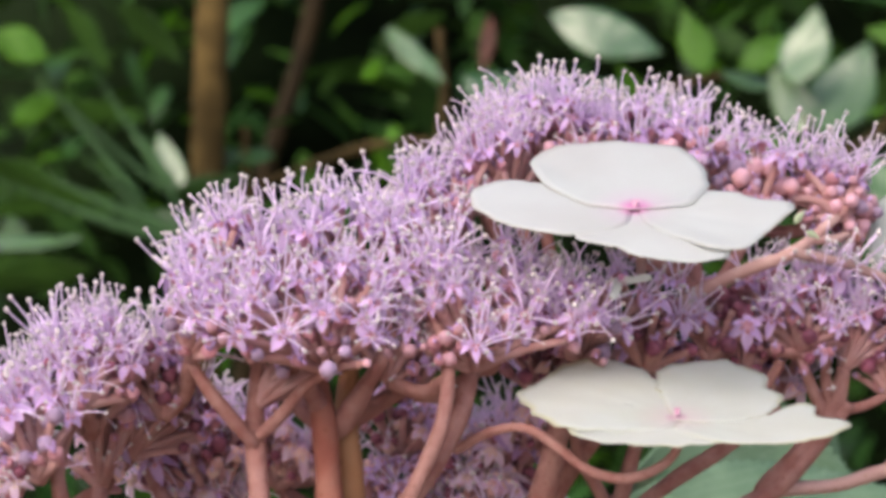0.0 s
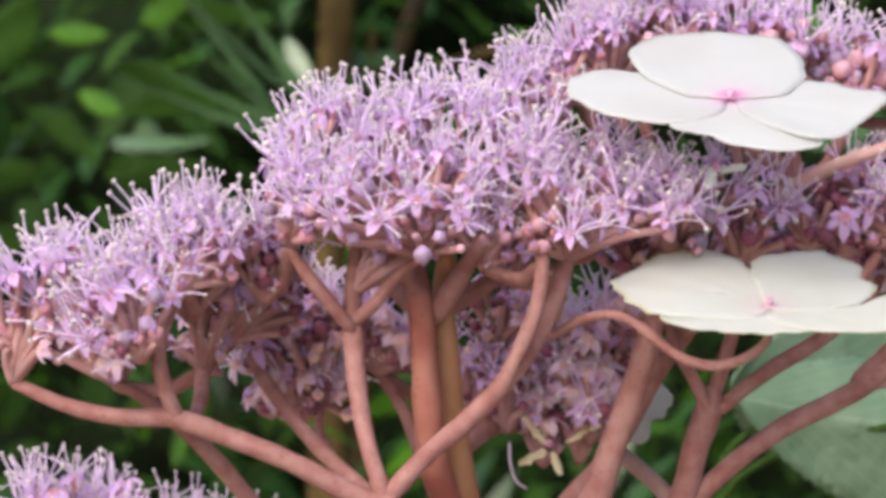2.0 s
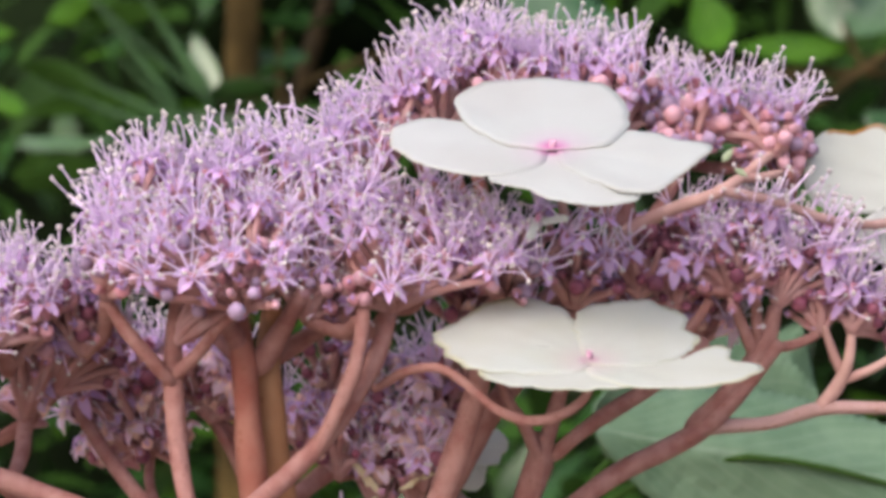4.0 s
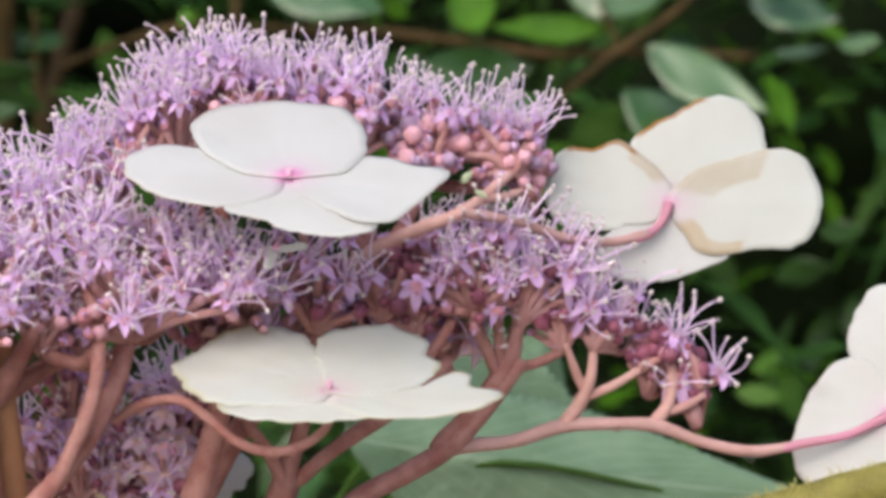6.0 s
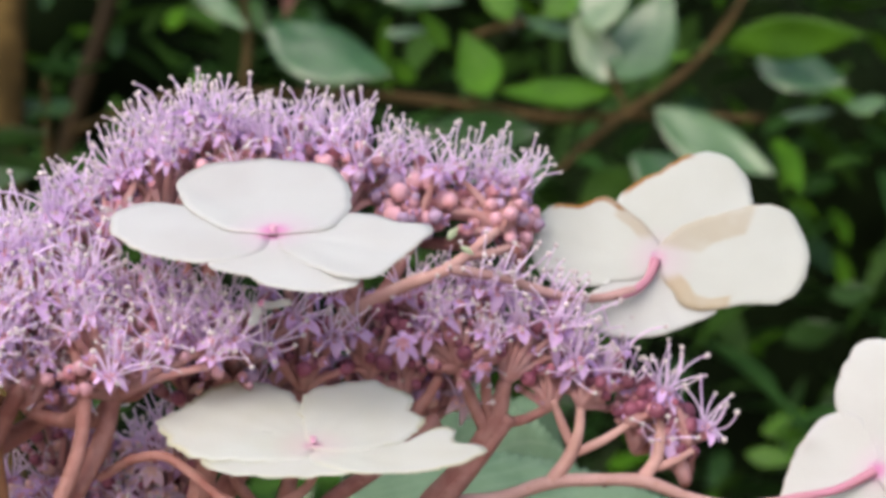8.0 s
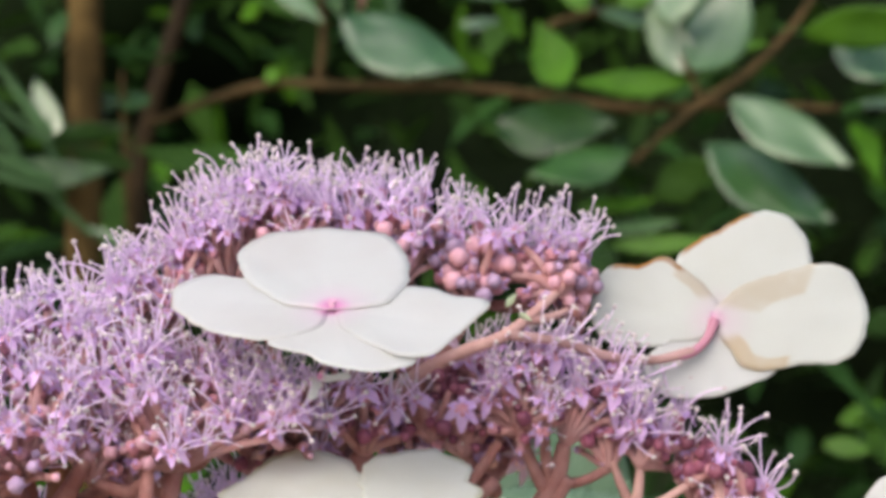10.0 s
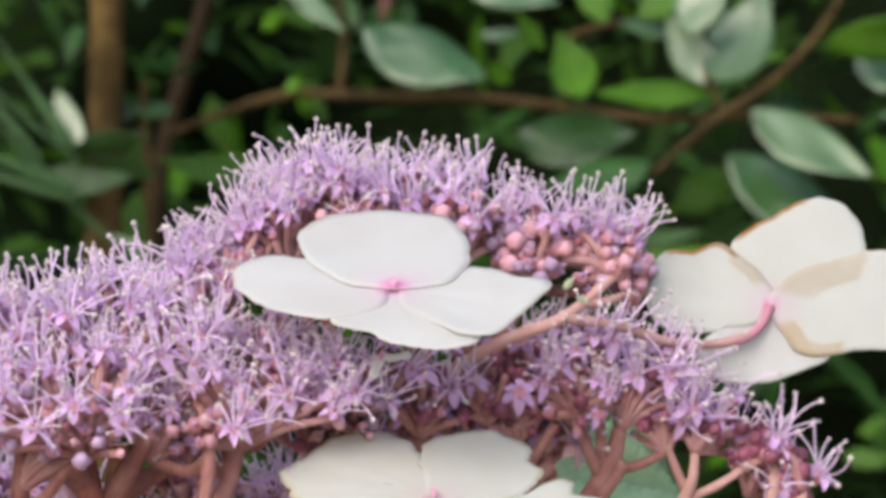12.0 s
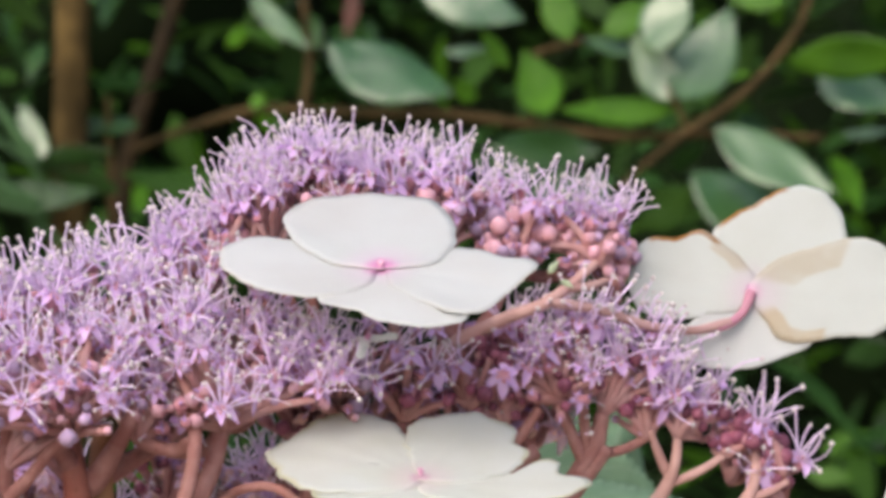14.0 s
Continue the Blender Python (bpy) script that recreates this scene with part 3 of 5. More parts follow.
stalk(head, [(12.0, 22.0, -22.1, 0.77), (14.0, 22.0, -19.5, 0.71), (15.6, 22.0, -16.9, 0.58)])
# the bough that carries the upper and the turned white floret
stalk(head, [(-5.3, 22.0, -19.6, 1.16), (0.5, 22.0, -13.8, 1.09), (6.4, 21.0, -9.2, 0.96), (12.2, 20.0, -6.3, 0.77), (16.0, 20.0, -4.9, 0.70), (18.4, 22.0, -3.4, 0.64), (20.8, 25.0, -1.4, 0.59), (22.6, 29.0, 0.1, 0.46), (23.9, 31.0, 1.9, 0.33), (25.5, 32.0, 3.6, 0.27)], PEDICEL_PALE)
stalk(head, [(16.6, 20.0, -4.6, 0.64), (22.2, 23.0, -5.6, 0.61), (28.6, 27.0, -7.9, 0.59), (33.7, 30.0, -8.5, 0.56), (37.7, 32.0, -7.7, 0.57)], PEDICEL_PINK)
stalk(head, [(35.7, 31.0, -8.3, 0.56), (37.7, 32.0, -7.8, 0.55), (39.5, 33.3, -6.2, 0.56), (40.3, 34.6, -4.3, 0.66)], PEDICEL_ROSE)
stalk(head, [(18.4, 22.0, -3.2, 0.58), (21.5, 25.0, -3.0, 0.52), (23.3, 28.0, -2.5, 0.40)], PEDICEL_PALE)
stalk(head, [(0.2, 14.0, -10.0, 0.69), (0.1, 8.0, -5.4, 0.49), (-0.2, 3.0, -1.5, 0.36), (-0.0, 0.5, -0.1, 0.30)], PEDICEL_PINK)
# the pedicel of the lower white floret
stalk(head, [(-19.5, 3.0, -26.0, 0.58), (-15.6, 1.0, -23.7, 0.56), (-11.0, -2.0, -23.0, 0.54), (-7.8, -4.0, -24.6, 0.53), (-4.7, -5.5, -26.7, 0.52), (-1.0, -6.0, -27.6, 0.57), (2.9, -6.0, -26.3, 0.55), (4.5, -5.5, -24.7, 0.52), (4.5, -5.0, -22.0, 0.50)], STALK)

# ---- fertile florets and buds ----


def floret_mesh(seed, mats=(LILAC, CALYX)):
    """A small lilac floret standing on its pedicel, +z outwards: cup and five petals."""
    r = random.Random(seed)
    b = bmesh.new()
    tube(b, [(0, 0, -0.0008, 0.00035), (0, 0, 0.0, 0.0007), (0, 0, 0.0008, 0.00095), (0, 0, 0.0011, 0.0008)], 8, 1)
    n = r.choice((5, 5, 6))
    for k in range(n):
        a = 2 * math.pi * k / n + r.uniform(-0.2, 0.2)
        lift, ln, w = r.uniform(-0.9, 0.25), r.uniform(0.0012, 0.0019), r.uniform(0.0005, 0.00075)

        def fn(u, v):
            out = 0.0005 + ln * u
            q = w * v * math.sin(math.pi * min(0.16 + 0.8 * u, 1)) ** 0.7
            z = 0.0010 + ln * (lift * u - 0.5 * u * u) + 0.0003 * v * v
            return Vector((out * math.cos(a) - q * math.sin(a), out * math.sin(a) + q * math.cos(a), z))
        sheet(b, fn, 4, 2, 0)
    me = bpy.data.meshes.new("fertile_floret")
    b.to_mesh(me)
    b.free()
    for k in mats:
        me.materials.append(k)
    me.polygons.foreach_set("use_smooth", [True] * len(me.polygons))
    return me


def stamen_mesh(seed):
    """The tuft of long stamens of a floret, each a thin curved filament with a cream anther."""
    r = random.Random(seed)
    b = bmesh.new()
    n = r.randint(8, 11)
    for k in range(n):
        a = 2 * math.pi * k / n + r.uniform(-0.3, 0.3)
        ln = r.uniform(0.0030, 0.0060)
        lean, bend = r.uniform(0.15, 1.0), r.choice((r.uniform(-1.6, -0.6), r.uniform(-0.9, 0.3), r.uniform(0.2, 1.1)))
        pts = []
        x, z = 0.0004, 0.0009
        for i in range(6):
            pts.append((x * math.cos(a), x * math.sin(a), z, 0.000130 - 0.000008 * i))
            x += ln / 5 * math.sin(lean)
            z += ln / 5 * math.cos(lean)
            lean += bend / 5
        tube(b, pts, 4, 0)
        ball(b, Vector(pts[-1][:3]), r.uniform(0.00024, 0.00034), 1, r.uniform(0.8, 1.2))
    me = bpy.data.meshes.new("stamen_tuft")
    b.to_mesh(me)
    b.free()
    for k in (FILAMENT, ANTHER):
        me.materials.append(k)
    me.polygons.foreach_set("use_smooth", [True] * len(me.polygons))
    return me


def bud_mesh(seed, mats):
    """A round bud on a cup, slightly ribbed at the crown."""
    r = random.Random(seed)
    b = bmesh.new()
    tube(b, [(0, 0, -0.0007, 0.00035), (0, 0, 0.0001, 0.0007), (0, 0, 0.0006, 0.00085)], 8, 1)
    got = bmesh.ops.create_uvsphere(b, u_segments=10, v_segments=7, radius=0.0013)
    for v in got["verts"]:
        a = math.atan2(v.co.y, v.co.x)
        k = (1 + 0.09 * math.cos(4 * a + seed)) * (1 - 0.16 * max(0, v.co.z / 0.0013))
        v.co = Vector((v.co.x * k, v.co.y * k, v.co.z * (1.12 if v.co.z > 0 else 0.9) + 0.0012))
    me = bpy.data.meshes.new("flower_bud")
    b.to_mesh(me)
    b.free()
    for k in mats:
        me.materials.append(k)
    me.polygons.foreach_set("use_smooth", [True] * len(me.polygons))
    return me


def spent_mesh(seed, mats=(LILAC, CALYX)):
    """A floret past its best: a swollen pink cup with two short styles."""
    r = random.Random(seed)
    b = bmesh.new()
    tube(b, [(0, 0, -0.0016, 0.0003), (0, 0, -0.0008, 0.0005), (0, 0, 0.0002, 0.0008), (0, 0, 0.0008, 0.00092), (0, 0, 0.0011, 0.0008), (0, 0, 0.00125, 0.0003)], 8, 1)
    for k in range(r.randint(2, 4)):
        a = r.uniform(0, 6.28)
        tube(b, [(0, 0, 0.001, 0.00028), (0.0003 * math.cos(a), 0.0003 * math.sin(a), 0.0016, 0.0002), (0.0007 * math.cos(a), 0.0007 * math.sin(a), 0.0021, 0.00014)], 5, 0)
    me = bpy.data.meshes.new("spent_floret")
    b.to_mesh(me)
    b.free()
    for k in mats:
        me.materials.append(k)
    me.polygons.foreach_set("use_smooth", [True] * len(me.polygons))
    return me


BACKLIT = (BACKLIT_PETAL, BACKLIT_CUP)
SPENT = [spent_mesh(70 + i) for i in range(4)]
BACKLIT_SPENT = [spent_mesh(70 + i, BACKLIT) for i in range(4)]
BACKLIT_FLORETS = [floret_mesh(i, BACKLIT) for i in range(8)]
FLORETS = [floret_mesh(i) for i in range(8)]
TUFTS = [stamen_mesh(20 + i) for i in range(8)]
BUDS = [bud_mesh(40 + i, (BUD, CALYX)) for i in range(3)] + [bud_mesh(50 + i, (BUD_PINK, CALYX)) for i in range(2)]
SHADED_BUDS = [bud_mesh(60 + i, (SHADED_BUD, CALYX)) for i in range(3)]
counts = {"fertile_floret": 0, "flower_bud": 0, "spent_floret": 0}
spare = bmesh.new()
SPARE_MATS = [LILAC, CALYX, FILAMENT, ANTHER, BUD, BUD_PINK, BACKLIT_PETAL, BACKLIT_CUP, SHADED_BUD]


def add_spare(bm_to, me, m):
    start = len(bm_to.verts)
    faces = len(bm_to.faces)
    bm_to.from_mesh(me)
    bm_to.verts.ensure_lookup_table()
    bm_to.faces.ensure_lookup_table()
    for v in bm_to.verts[start:]:
        v.co = m @ v.co
    slots = [SPARE_MATS.index(k) for k in me.materials]
    for f in bm_to.faces[faces:]:
        f.material_index = slots[f.material_index]


def umbel(parent, c, face, florets, buds, seed, keep=True, pink=0.3, open_size=1.0, hub=None, squeeze=1.0, tufts=1.0, backlit=0.0):
    """A flat-topped cluster of radius c[3] mm round c that faces the way face, on its own rays."""
    r = random.Random(seed)
    n = Vector(face).normalized()
    e1 = n.orthogonal().normalized()
    e2 = n.cross(e1)
    centre, rad = Vector(c[:3]), c[3]
    foot = centre - n * rad * 1.15 if hub is None else Vector(hub)
    rays = bmesh.new()
    total = florets + buds
    turn = r.uniform(0, 6)
    open_size *= r.uniform(0.8, 1.12)
    down = {}
    for k in range(total):
        a = turn + k * 2.39996
        off = (e1 * math.cos(a) + e2 * math.sin(a) * squeeze) * math.sqrt((k + 0.5) / total)
        down[k] = off.z + 0.25 * off.y + r.uniform(-2.4, 2.4)
    low = set(sorted(down, key=down.get)[:buds])
    kinds = ["b" if k in low else "f" for k in range(total)]
    for k in range(total):
        q = rad * math.sqrt((k + 0.5) / total) * r.uniform(0.82, 1.2)
        a = turn + k * 2.39996
        off = e1 * math.cos(a) * q + e2 * math.sin(a) * q * squeeze
        bulge = n * (-(q / rad) ** 2 * rad * 0.42 + r.uniform(-1.3, 1.1))
        p = centre + off + bulge
        d = (n + off / rad * 0.45 + Vector((0, 0, 0.45 if kinds[k] == "f" else 0.0)) + Vector((r.uniform(-0.4, 0.4), r.uniform(-0.4, 0.4), r.uniform(-0.2, 0.2)))).normalized()
        kind = kinds[k]
        if kind == "b":
            p -= d * r.uniform(0.0, 3.0)
        else:
            p += d * (r.uniform(-1.3, 1.3) + (1.2 if r.random() < 0.2 else 0))
        m = Matrix.Translation(mm(p)) @ d.to_track_quat("Z", "Y").to_matrix().to_4x4() @ Matrix.Rotation(r.uniform(0, 6.28), 4, "Z")
        s = (r.uniform(0.72, 1.15) if kind == "f" else r.uniform(0.42, 0.92) * (1.0 if c[0] > 2 else 0.88)) * open_size
        m = m @ Matrix.Scale(s, 4)
        mid = foot.lerp(p, 0.55) + n * rad * 0.1
        tube(rays, [(*mm(q2[:3]), q2[3] * 0.001) for q2 in smooth_line([(*foot, 0.68), (*mid, 0.5), (*(p - d * 0.5), 0.42)], 4)], 6)
        if kind == "f":
            i = r.randrange(8)
            if keep and counts["fertile_floret"] < 300:
                counts["fertile_floret"] += 1
                ob = part("fertile_floret", FLORETS[i], None, parent, m=m)
                if r.random() < tufts:
                    part("stamen_tuft", TUFTS[r.randrange(8)], None, ob)
            else:
                add_spare(spare, (BACKLIT_FLORETS if r.random() < backlit else FLORETS)[i], m)
                if r.random() < tufts:
                    add_spare(spare, TUFTS[r.randrange(8)], m)
        else:
            me = BUDS[3 + r.randrange(2)] if r.random() < pink else BUDS[r.randrange(3)]
            if keep and counts["flower_bud"] < 300:
                counts["flower_bud"] += 1
                part("flower_bud", me, None, parent, m=m)
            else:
                add_spare(spare, SHADED_BUDS[r.randrange(3)], m)
    for k in range(min(total, 10) if total > 5 else 0):
        q, a = rad * math.sqrt(r.random()) * 1.0, r.uniform(0, 6.28)
        off = e1 * math.cos(a) * q + e2 * math.sin(a) * q * squeeze
        p = centre + off + n * (-(q / rad) ** 2 * rad * 0.42 - r.uniform(1.0, 3.4))
        d = (n + off / rad * 0.6 + Vector((r.uniform(-0.5, 0.5), r.uniform(-0.5, 0.5), r.uniform(-0.3, 0.3)))).normalized()
        m = Matrix.Translation(mm(p)) @ d.to_track_quat("Z", "Y").to_matrix().to_4x4() @ Matrix.Scale(r.uniform(0.5, 0.95), 4)
        mid = foot.lerp(p, 0.5)
        tube(rays, [(*mm(foot), 0.00065), (*mm(mid), 0.0005), (*mm(p - d * 0.5), 0.00042)], 6)
        if keep and counts["spent_floret"] < 300:
            counts["spent_floret"] += 1
            part("spent_floret", SPENT[r.randrange(4)], None, parent, m=m)
        else:
            add_spare(spare, (BACKLIT_SPENT if r.random() < backlit else SPENT)[r.randrange(4)], m)
    part("umbel_stalk", rays, PEDICEL, parent)
    return foot


HUBS = [
    (-40.1, -3.0, -21.0), (-46.2, -7.0, -15.8), (-31.5, -7.0, -16.7), (-17.4, 2.0, -17.1), (-19.1, -4.0, -17.5), (-55.5, -14.0, -20.2), (-61.8, -18.0, -22.5),
    (-74.4, -14.0, -30.8), (-65.0, -14.0, -29.6), (-58.5, 3.0, -30.6), (-56.1, 6.0, -27.6), (-56.4, 12.0, -28.4), (-33.3, 6.0, -17.0), (-8.8, 12.0, -23.0), (-6.9, 15.0, -16.8), (0.1, 20.0, -18.1),
    (-49.4, 20.0, -35.9), (-43.1, 24.0, -32.7), (-19.8, 34.0, -34.4), (14.9, 22.0, -21.8), (22.8, 26.0, -17.9), (17.7, 24.0, -16.5), (20.6, 24.0, -15.8),
]
HUBS += [
    (27.9, 28.0, -21.0), (31.5, 28.0, -20.7), (37.1, 30.0, -23.2), (40.4, 32.0, -23.1), (44.1, 32.0, -25.7), (22.2, 28.0, -0.4), (24.0, 28.0, -2.2), (6.4, 21.0, -9.2),
]


def nearest_hub(parent, c, face):
    """The stalk end from which a cluster's rays spring, or a foot of its own with a short stalk to that end."""
    want = Vector(c[:3]) - Vector(face).normalized() * c[3] * 0.9 - Vector((0, 0, 4))
    hub = min((Vector(h[:3]) for h in HUBS), key=lambda h: (h - want).length)
    n = Vector(face).normalized()
    if (hub - want).length < 8 and (hub - Vector(c[:3])).dot(n) < -0.55 * c[3]:
        return hub
    mid = want.lerp(hub, 0.5) + Vector((0, 2, -1.5))
    stalk(parent, [(*hub, 0.9), (*mid, 0.85), (*want, 0.75)], STALK, "stalk", 7)
    return want


# the left and front of the dome: place and radius, facing, open florets, buds
CLUSTERS = [
    ((-73.1, -14.0, -20.0, 5.82), (-0.5, -0.2, 1), 11, 3),
    ((-65.1, -14.0, -16.8, 5.82), (-0.3, -0.35, 1), 12, 4),
    ((-59.9, -20.0, -20.6, 4.85), (-0.2, -0.8, 0.8), 8, 7),
    ((-57.8, -8.0, -15.1, 5.69), (-0.1, -0.3, 1), 11, 4),
    ((-56.4, -4.0, -18.3, 4.05), (0.1, -0.7, 0.8), 5, 6),
    ((-43.6, -2.0, -3.8, 5.0), (0.05, -0.2, 1), 11, 3),
    ((-43.4, -10.0, -9.3, 4.8), (0.0, -0.7, 0.8), 9, 5),
    ((-37.2, -14.0, -9.9, 5.54), (-0.1, -0.8, 0.8), 11, 7),
    ((-39.3, 0.0, -2.7, 6.48), (-0.1, -0.4, 1), 13, 4),
    ((-31.7, 6.0, -1.3, 6.64), (0, -0.35, 1), 13, 4),
    ((-29.5, -14.0, -12.1, 4.43), (0.2, -0.9, 0.5), 6, 7),
    ((-30.6, -6.0, -7.5, 4.59), (0, -0.6, 1), 7, 4),
    ((-25.1, 12.0, 1.5, 6.19), (0, -0.35, 1), 12, 3),
    ((-23.4, 2.0, -6.2, 5.64), (0, -0.6, 1), 10, 4),
    ((-17.6, -4.0, -10.3, 5.21), (0.1, -0.7, 0.8), 10, 5),
    ((-14.0, 7.0, -5.8, 4.83), (0.0, -0.6, 0.8), 8, 3),
    ((-11.0, 2.0, -10.3, 4.75), (0.2, -0.7, 0.7), 8, 5),
    ((-5.1, 4.0, -10.8, 4.49), (0.2, -0.8, 0.6), 8, 5),
    ((-22.3, 14.0, 4.3, 4.37), (-0.5, -0.3, 1), 6, 4),
    ((-16.5, 18.0, 8.7, 5.39), (-0.4, -0.3, 1), 10, 4),
    ((-19.6, 17.0, 6.7, 3.79), (-0.5, -0.3, 1), 8, 1),
    ((-14.5, 24.0, 11.1, 3.89), (-0.4, -0.2, 1), 9, 0),
    ((-35.2, -4.0, -15.4, 3.47), (0.0, -0.9, 0.4), 6, 3),
    ((-26.4, -2.0, -12.3, 3.80), (0.0, -0.8, 0.6), 8, 2),
    ((-23.9, 2.0, -14.8, 3.56), (0.1, -0.9, 0.4), 6, 3),
    ((-10.2, 24.0, 11.8, 5.51), (-0.1, -0.2, 1), 12, 2),
    ((-7.0, 20.0, 9.4, 3.77), (-0.1, -0.7, 0.8), 6, 3),
    ((-1.1, 26.0, 11.0, 5.56), (0.1, -0.3, 1), 10, 5),
    ((5.3, 28.0, 10.3, 5.27), (0.2, -0.3, 1), 11, 3),
    ((5.0, 21.0, 7.4, 4.12), (0.2, -0.8, 0.7), 2, 14),
    ((11.3, 28.0, 6.9, 4.94), (0.3, -0.4, 1), 6, 8),
    ((12.9, 24.0, 3.8, 4.22), (0.3, -0.8, 0.6), 1, 15),
    ((17.9, 29.0, 4.9, 4.63), (0.3, -0.4, 1), 6, 8),
    ((22.5, 32.0, 4.1, 4.01), (0.6, -0.2, 0.9), 7, 3),
    ((22.7, 27.0, 2.6, 3.81), (0.35, -0.85, 0.35), 0, 14),
    ((25.5, 30.0, 0.0, 2.79), (0.6, -0.7, 0.2), 0, 9),
    ((-5.1, 8.0, -9.6, 4.87), (0.1, -0.8, 0.7), 8, 5),
    ((1.7, 12.0, -11.1, 4.95), (0.2, -0.8, 0.6), 7, 6),
    ((8.4, 20.0, -10.4, 4.79), (0.2, -0.8, 0.6), 6, 7),
    ((13.2, 24.0, -8.8, 4.86), (0.2, -0.6, 0.8), 8, 4),
    ((12.0, 22.0, -13.8, 4.83), (0.2, -0.9, 0.3), 5, 8),
    ((19.8, 20.0, -12.3, 4.47), (0.3, -0.8, 0.6), 8, 5),
    ((20.1, 27.0, -7.6, 4.26), (0.3, -0.4, 0.9), 8, 2),
    ((26.6, 27.0, -10.8, 4.26), (0.4, -0.5, 0.9), 9, 3),
    ((27.9, 27.0, -14.7, 3.94), (0.4, -0.8, 0.5), 4, 7),
    ((33.8, 29.0, -16.2, 3.97), (0.5, -0.4, 0.9), 7, 4),
    ((-53.2, -10.0, -14.3, 4.3), (0.0, -0.5, 0.9), 9, 4),
    ((-55.7, -13.0, -15.0, 4.0), (0.0, -0.7, 0.7), 7, 5),
    ((-53.6, 0.0, -17.7, 4.2), (0.0, -0.6, 0.7), 8, 5),
    ((39.1, 32.0, -20.4, 3.34), (0.5, -0.5, 0.9), 2, 7),
    ((43.4, 34.0, -22.4, 3.2), (0.55, -0.4, 0.8), 3, 5),
    ((39.0, 29.5, -19.6, 2.4), (0.2, -0.8, 0.5), 0, 5),
    ((44.7, 31.5, -26.2, 1.7), (0.7, -0.6, 0.1), 0, 4),
    ((42.7, 30.5, -21.7, 2.0), (0.5, -0.8, 0.3), 0, 4),
    ((-50.3, -4.0, -15.9, 3.4), (0.0, -0.6, 0.8), 8, 2),
    ((-50.4, 4.0, -21.2, 3.9), (0.1, -0.7, 0.6), 10, 3),
]
for k, (c, face, nf, nb) in enumerate(CLUSTERS):
    shaded = -4 < c[0] < 22 and -19 < c[2] < -9
    umbel(head, c, face, nf * 2 // 3 if shaded else nf - nf // 5, nb + 3, 100 + k, pink=(0.15 if c[0] > 24 and c[2] < -10 else 0.65) if c[0] > 2 else 0.4, hub=nearest_hub(head, c, face), tufts=0.6 if shaded else 1.0)
# the far rim, seen from beneath
FAR_CLUSTERS = [
    ((-10.8, 16.0, -14.0, 5.03), (0.1, -0.6, 0.6), 8, 6),
    ((-4.0, 22.0, -15.8, 5.15), (0.1, -0.6, 0.6), 8, 6),
    ((5.2, 26.0, -17.4, 4.58), (0.1, -0.6, 0.5), 9, 4),
    ((14.2, 29.0, -17.0, 3.97), (0.1, -0.6, 0.5), 10, 3),
    ((-58.1, 8.0, -20.7, 4.87), (-0.2, -0.5, 0.7), 10, 5),
    ((-55.0, 14.0, -26.9, 4.99), (-0.2, -0.3, 0.5), 10, 6),
    ((-59.8, 4.0, -26.3, 3.59), (-0.2, -0.5, 0.4), 8, 5),
    ((-62.4, -18.0, -25.7, 3.27), (-0.1, -0.7, 0.2), 10, 4),
    ((-68.6, -16.0, -24.8, 3.30), (-0.3, -0.6, 0.3), 8, 5),
    ((-47.7, 20.0, -32.5, 2.87), (-0.1, -0.55, 0.7), 11, 3),
    ((-27.3, 20.0, -31.9, 3.83), (0, -0.55, 0.7), 10, 5),
    ((-17.5, 26.0, -26.1, 4.58), (0.1, -0.55, 0.7), 9, 5),
    ((-23.5, 24.0, -34.0, 3.89), (0.1, -0.55, 0.7), 12, 3),
    ((-16.6, 20.0, -33.6, 2.87), (0.2, -0.55, 0.7), 10, 3),
    ((-31.7, 22.0, -30.2, 3.86), (0, -0.55, 0.7), 8, 3),
    ((-52.8, 16.0, -31.3, 3.77), (-0.3, -0.55, 0.7), 15, 3),
    ((-53.8, 22.0, -27.4, 3.86), (-0.3, -0.55, 0.7), 7, 5),
    ((-43.6, 26.0, -27.4, 4.58), (0, -0.55, 0.7), 10, 4),
    ((-19.6, 22.0, -29.9, 4.18), (0.1, -0.55, 0.7), 9, 6),
    ((-15.5, 24.0, -28.6, 3.57), (0.1, -0.55, 0.7), 8, 5),
    ((-49.8, 20.0, -33.0, 3.6), (-0.1, -0.3, 0.9), 6, 7),
    ((-55.4, 17.0, -33.2, 3.2), (-0.4, -0.4, 0.8), 6, 6),
    ((-50.3, 16.0, -25.4, 4.2), (-0.1, -0.5, 0.8), 10, 4),
    ((-45.0, 20.0, -24.0, 3.8), (-0.1, -0.5, 0.8), 8, 4),
    ((-40.5, 20.0, -27.5, 3.4), (0.0, -0.5, 0.8), 7, 5),
    ((-28.5, 22.0, -22.5, 4.2), (0.0, -0.6, 0.7), 8, 6),
    ((-24.6, 24.0, -26.0, 4.0), (0.0, -0.6, 0.7), 8, 6),
    ((-13.5, 24.0, -22.4, 4.0), (0.1, -0.6, 0.7), 7, 6),
    ((-23.0, 24.0, -36.6, 2.8), (0.1, -0.3, 0.9), 4, 7),
    ((-18.4, 23.0, -36.0, 2.6), (0.1, -0.3, 0.9), 5, 6),
    ((-69.6, 2.0, -26.6, 3.4), (-0.2, -0.5, 0.7), 8, 5),
]
